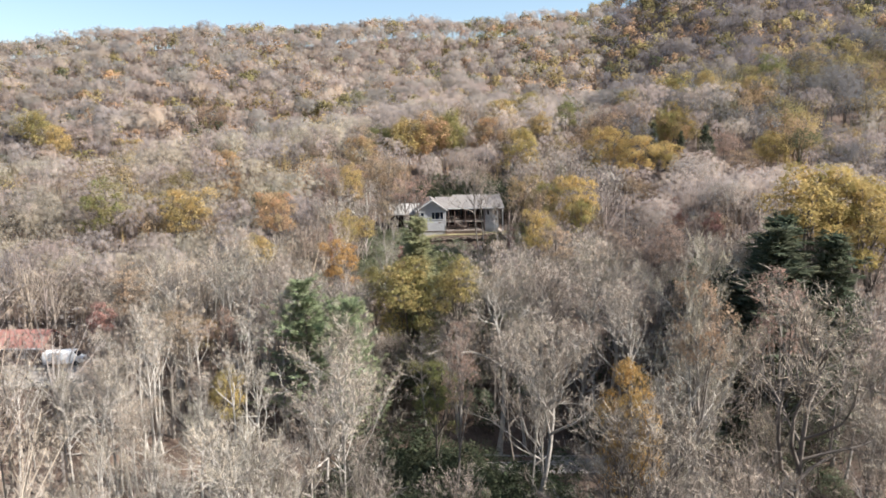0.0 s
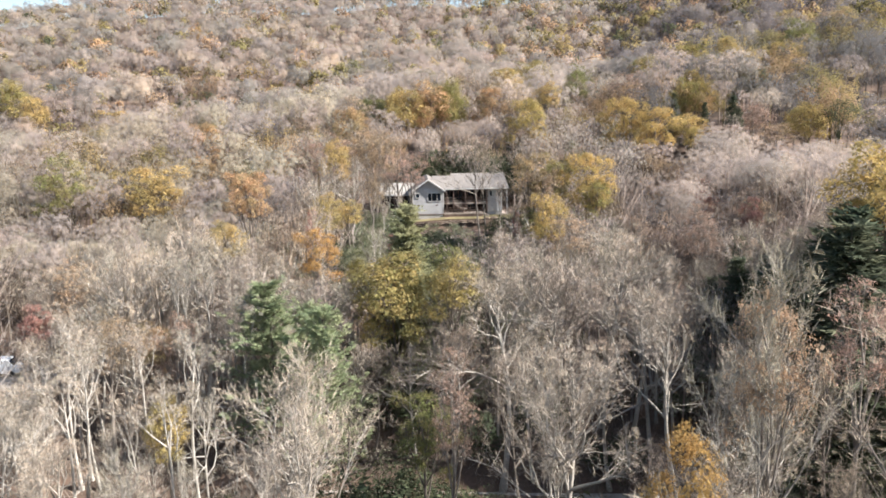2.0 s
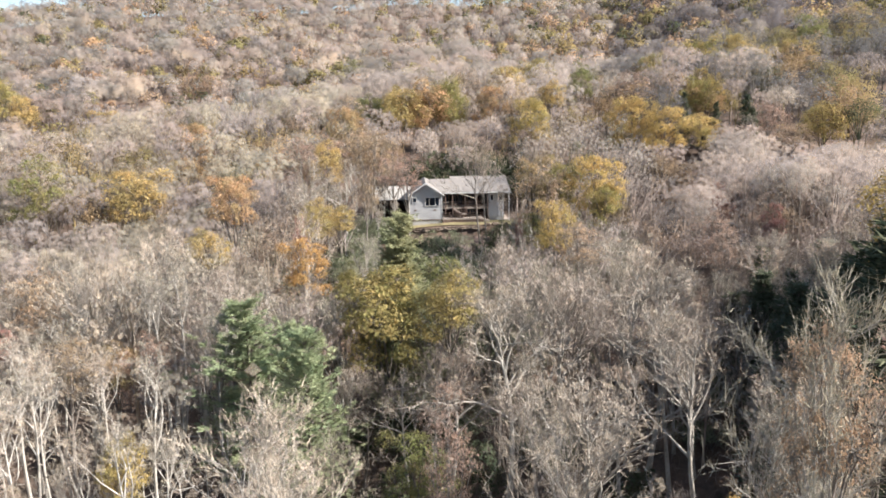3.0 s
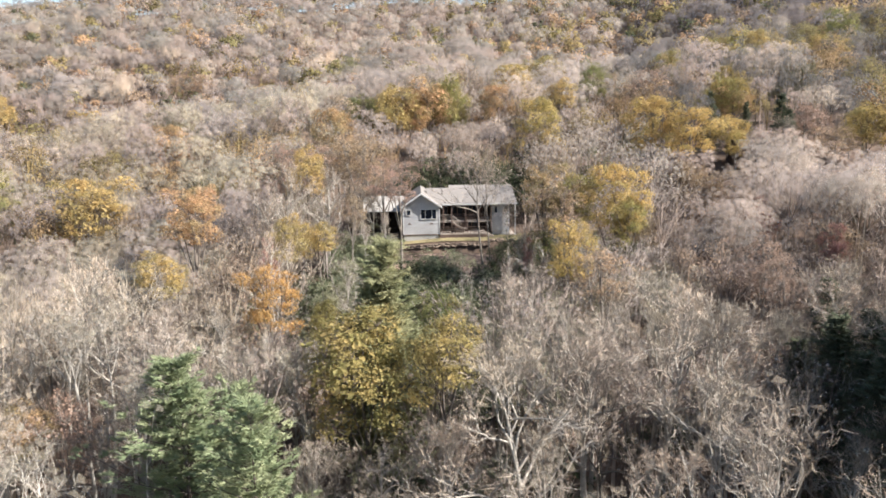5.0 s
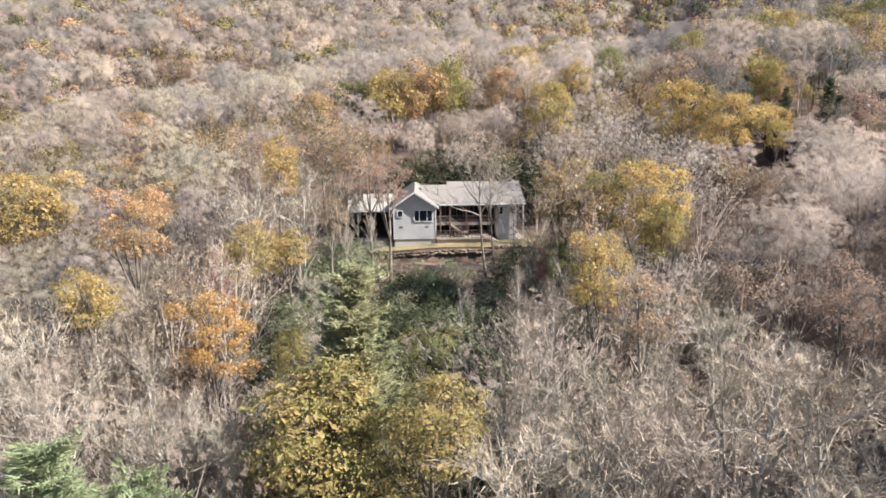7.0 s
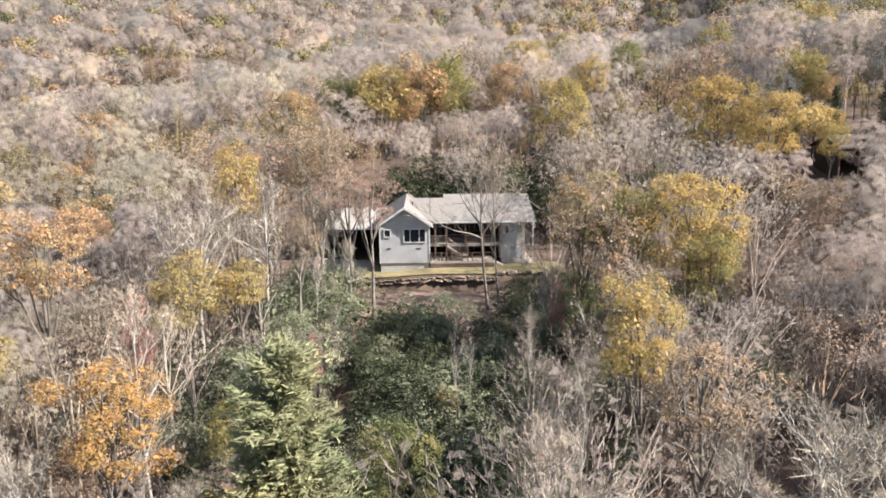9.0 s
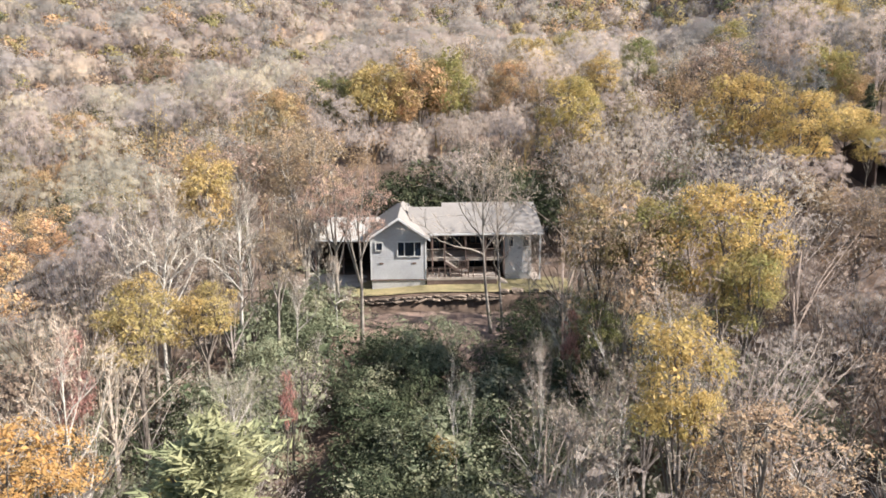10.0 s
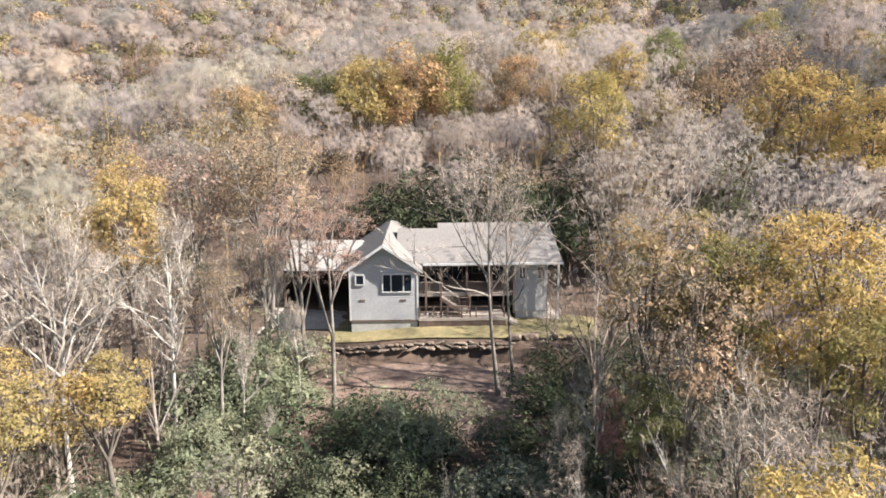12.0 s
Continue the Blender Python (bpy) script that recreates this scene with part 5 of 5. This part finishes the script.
def railing(parent, a, b, h=0.92, mat=DECK_WOOD, gap=0.16):
    """A sloping or level railing between two feet: rails and balusters."""
    a, b = Vector(a), Vector(b)
    d = b - a
    length = d.length
    n = max(2, int(length / gap))
    side = Vector((-d.y, d.x, 0)).normalized() * 0.045

    def bar(name, p, q, half_w, half_h, m):
        s = Vector((-(q - p).y, (q - p).x, 0)).normalized() * half_w
        u = Vector((0, 0, half_h))
        v = [p - s - u, p + s - u, q + s - u, q - s - u, p - s + u, p + s + u, q + s + u, q - s + u]
        return part(name, mesh_np(name, [tuple(c) for c in v], BOX_F, m), parent)
    bar("top_rail", a + Vector((0, 0, h)), b + Vector((0, 0, h)), 0.07, 0.025, mat)
    bar("bottom_rail", a + Vector((0, 0, 0.12)), b + Vector((0, 0, 0.12)), 0.03, 0.03, mat)
    for i in range(n):
        p = a + d * (i + 0.5) / n
        bal = part("baluster", BALUSTER[mat.name], parent)
        bal.location = (p.x, p.y, p.z + 0.15)
        bal.scale = (1, 1, (h - 0.175) / 0.745)


BALUSTER = {m.name: box_mesh("baluster", (-0.018, -0.018, 0), (0.018, 0.018, 0.745), m) for m in (DECK_WOOD, STAIN_WOOD)}
railing(deck, (WX1 + 0.1, ME_Y + 0.3, UZ), (0.1, ME_Y + 0.3, UZ))
railing(deck, (0.2, ME_Y + 0.9, UZ), (2.2, ME_Y + 0.9, UZ), mat=STAIN_WOOD)
railing(deck, (2.36, ME_Y + 0.3, UZ), (4.26, ME_Y + 0.3, UZ), mat=STAIN_WOOD)
railing(deck, (4.4, ME_Y + 0.3, UZ), (6.1, ME_Y + 0.3, UZ), mat=STAIN_WOOD)

lower = tagged(new("lower_deck"), "low weathered timber deck along the house", "deck")
LY = 142.9
for i in range(37):
    y = LY + i * 0.148
    if y + 0.14 < PB:
        box("deck_board", (WX1 + 0.08, y, LZ - 0.035), (5.3, y + 0.14, LZ), DECK_WOOD, lower)
box("rim_joist", (WX1 + 0.08, LY - 0.055, LZ - 0.24), (5.3, LY - 0.004, LZ - 0.002), DECK_WOOD, lower, "pale weathered rim joist")
for i in range(34):
    x = WX1 + 0.1 + i * 0.208
    box("skirt_board", (x, LY - 0.02 - 0.012 * (i % 2), 3.2), (x + 0.2, LY + 0.015, LZ - 0.25), STAIN_WOOD, lower)
for i in range(7):
    x = WX1 + 0.15 + i * 1.15
    box("rail_post", (x - 0.05, LY, LZ), (x + 0.05, LY + 0.1, LZ + 0.95), STAIN_WOOD, lower, "brown rail post")
for z in (0.9, 0.5, 0.14):
    box("rail", (WX1 + 0.1, LY + 0.03, LZ + z), (5.25, LY + 0.07, LZ + z + 0.05), STAIN_WOOD, lower)

stairs = tagged(new("porch_stairs"), "brown timber stairs with landing between the decks", "stairs")
SY0, SY1 = ME_Y - 0.95, ME_Y - 0.02
for i in range(6):
    x, z = 0.2 + i * 0.22, UZ - (i + 1) * 0.165
    box("tread", (x, SY0, z - 0.04), (x + 0.25, SY1, z), DECK_WOOD, stairs)
for y in (SY0, SY1 - 0.045):
    prism("stringer", [(0.1, UZ - 0.3), (1.55, UZ - 1.3), (1.55, UZ - 1.02), (0.1, UZ - 0.02)], "y", y - 0.05, y - 0.004, STAIN_WOOD, stairs)
LAND = UZ - 1.02
box("landing", (1.53, SY0 - 0.05, LAND - 0.12), (2.55, SY1 + 0.02, LAND), DECK_WOOD, stairs, "weathered landing")
for x, y in ((1.6, SY0), (2.5, SY0), (2.5, SY1), (0.14, SY0)):
    box("newel", (x - 0.05, y - 0.05, LZ), (x + 0.05, y + 0.05, (LAND if x > 1 else UZ) + 1.02), STAIN_WOOD, stairs, "brown newel post")
railing(stairs, (0.18, SY0, UZ), (1.56, SY0, LAND), mat=DECK_WOOD)
railing(stairs, (1.65, SY0, LAND), (2.45, SY0, LAND), mat=STAIN_WOOD)
railing(stairs, (2.5, SY0 + 0.05, LAND), (2.5, SY1 - 0.05, LAND), mat=STAIN_WOOD)
for i in range(4):
    x, z = 1.5 - i * 0.24, LAND - (i + 1) * 0.145
    box("tread", (x - 0.26, SY1 + 0.05, z - 0.04), (x, SY1 + 0.9, z), DECK_WOOD, stairs)

side_steps = tagged(new("side_steps"), "short weathered timber steps from the deck to the lawn", "steps")
for i in range(4):
    x, z = 5.34 + i * 0.27, LZ - (i + 1) * 0.15
    box("tread", (x, LY + 0.1, z - 0.05), (x + 0.29, LY + 1.4, z), DECK_WOOD, side_steps)
for y in (LY + 0.05, LY + 1.42):
    prism("stringer", [(5.34, LZ - 0.35), (6.45, 3.5), (6.45, 3.75), (5.34, LZ - 0.02)], "y", y, y + 0.045, DECK_WOOD, side_steps)

# the house with its decks and stairs stands turned a little to the slope
TURN = Matrix.Translation((WX1, FY, 0)) @ Matrix.Rotation(radians(3.5), 4, "Z") @ Matrix.Translation((-WX1, -FY, 0))
for built in (house, deck, lower, stairs, side_steps):
    built.matrix_world = TURN

# ---- stone wall at the lawn's edge ----
wall_stone = tagged(new("stone_wall"), "low dry-laid field stone retaining wall below the lawn", "wall")
sr = np.random.default_rng(77)


def rock_mesh(seed):
    bm = bmesh.new()
    bmesh.ops.create_icosphere(bm, subdivisions=1, radius=0.5)
    g = np.random.default_rng(seed)
    for v in bm.verts:
        v.co = Vector([max(-0.3, min(0.3, c)) * 1.6 * float(g.uniform(0.82, 1.12)) for c in v.co])
    me = bpy.data.meshes.new("stone")
    bm.to_mesh(me)
    bm.free()
    me.materials.append(STONE)
    return me


ROCKS = [rock_mesh(60 + i) for i in range(5)]
for row in range(2):
    x = -8.4 + 0.2 * row
    while x < 5.6:
        w = sr.uniform(0.2, 0.95)
        s = part("stone", ROCKS[int(sr.integers(5))], wall_stone)
        top = 3.15 + 0.45 * float(smooth01(-8, 0, x))
        s.location = (x + w / 2, 139.38 + 0.16 * row + sr.normal(0, 0.06), top - 0.52 + 0.25 * row + sr.normal(0, 0.035))
        s.scale = (w * 1.2, sr.uniform(0.35, 0.6), sr.uniform(0.11, 0.24))
        s.rotation_euler = (sr.normal(0, 0.12), sr.normal(0, 0.14), sr.normal(0, 0.3))
        x += w * sr.uniform(0.92, 1.3)
for x, y, w in ((6.0, 140.0, 0.9), (7.2, 140.2, 1.2), (9.0, 140.3, 0.7), (8.3, 139.6, 0.6), (10.2, 140.0, 0.6)):
    b = tagged(new("boulder", ROCKS[int(sr.integers(5))]), "pale field stone boulder on the bank", "boulder", "boulders")
    b.location = (x, y, float(ground_z(x, y)) + 0.1)
    b.scale = (w, w * 0.7, w * 0.55)

# ---- carport, far house, cabin ----


def gable_shed(name, label, cx, cy, w, d, z0, eave, ridge, roof_mat, wall_mat, open_front=False, category="house", turn=0.0, edge=TRIM, edge_words="white fascia"):
    """A small gabled building whose ridge runs along x."""
    ob = tagged(new(name), label, category)
    ob.matrix_world = pose(cx, cy, z0, 0, 0, turn)
    hw, hd = w / 2, d / 2
    o = 0.45
    for sgn in (-1, 1):
        roof_slab("roof", -hw - o, hw + o, sgn * (hd + o), eave - 0.15, 0, ridge, roof_mat, ob)
        box("fascia", (-hw - o, sgn * (hd + o) - 0.03 + 0.035 * sgn, eave - 0.34), (hw + o, sgn * (hd + o) + 0.03 + 0.035 * sgn, eave - 0.18), edge, ob, edge_words)
    if open_front:
        for x in (-hw + 0.1, 0, hw - 0.1):
            for y in (-hd + 0.1, hd - 0.1):
                box("post", (x - 0.08, y - 0.08, -0.6), (x + 0.08, y + 0.08, eave - 0.2), STAIN_WOOD, ob)
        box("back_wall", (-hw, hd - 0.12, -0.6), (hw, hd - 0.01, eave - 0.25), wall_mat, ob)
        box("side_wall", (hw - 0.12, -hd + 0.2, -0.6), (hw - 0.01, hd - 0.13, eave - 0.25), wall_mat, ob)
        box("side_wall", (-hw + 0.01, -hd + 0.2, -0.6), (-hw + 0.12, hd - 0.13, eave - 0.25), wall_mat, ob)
    else:
        for x0, y0, x1, y1 in ((-hw, -hd, hw, -hd + 0.15), (-hw, hd - 0.15, hw, hd), (-hw, -hd + 0.15, -hw + 0.15, hd - 0.15), (hw - 0.15, -hd + 0.15, hw, hd - 0.15)):
            box("wall", (x0, y0, -0.8), (x1, y1, eave - 0.12), wall_mat, ob)
        for x in (-hw * 0.55, hw * 0.45):
            window(ob, x - 0.5, x + 0.5, eave - 1.6, eave - 0.6, -hd - 0.03, (1, 1))
        box("door", (-0.45, -hd - 0.05, 0), (0.45, -hd - 0.004, 2.05), STAIN_WOOD, ob)
    for x in (-hw, hw):
        prism("gable", [(-hd + 0.02, eave - 0.12), (hd - 0.02, eave - 0.12), (0, ridge - 0.2)], "x", x - 0.07, x + 0.07, wall_mat, ob)
    return ob


# walls of carport and far_house carry the shade inside them as near-black colour
gable_shed("carport", "open timber carport with pale metal roof", -11.2, 152.6, 6.4, 6.8, 3.3, 4.1, 5.9, METAL_ROOF, SHADED_WALL, True, "carport")
gable_shed("far_house", "open-fronted house with shade-dark walls and dull dark roof, half hidden in the woods", 49.0, 155.5, 4.8, 6.5, float(ground_z(48.0, 153)) - 0.6, 4.6, 5.8, DULL_ROOF, SHADED_WALL, True, "house", 0.0, STAIN_WOOD, "dark stained fascia")
gable_shed("cabin", "low cabin with red-brown metal roof beside a gravel yard", -61.0, 95.5, 10.0, 5.5, -7.9, 2.6, 4.3, RED_ROOF, STAIN_WOOD, False, "cabin")


def van(cx, cy, turn):
    ob = tagged(new("van"), "white parked van on the gravel yard", "van")
    ob.matrix_world = pose(cx, cy, float(ground_z(cx, cy)) + 0.05, 0, 0, turn)
    prism("body", [(-2.5, 0.4), (2.5, 0.4), (2.55, 1.0), (2.0, 1.15), (1.4, 1.95), (-2.4, 2.0), (-2.55, 1.2)], "y", -0.92, 0.92, PAINT_WHITE, ob, "white painted body")
    prism("windscreen", [(1.5, 1.86), (1.96, 1.22), (2.0, 1.24), (1.53, 1.9)], "y", -0.8, 0.8, GLASS, ob)
    for x in (-1.6, 1.6):
        for y in (-0.85, 0.85):
            bm = bmesh.new()
            bmesh.ops.create_cone(bm, cap_ends=True, segments=16, radius1=0.36, radius2=0.36, depth=0.24, matrix=Matrix.Translation((x, y, 0.36)) @ Matrix.Rotation(math.pi / 2, 4, "X"))
            me = bpy.data.meshes.new("wheel")
            bm.to_mesh(me)
            bm.free()
            me.materials.append(RUBBER)
            part("wheel", me, ob)
    return ob


van(-53.0, 93.0, 12)
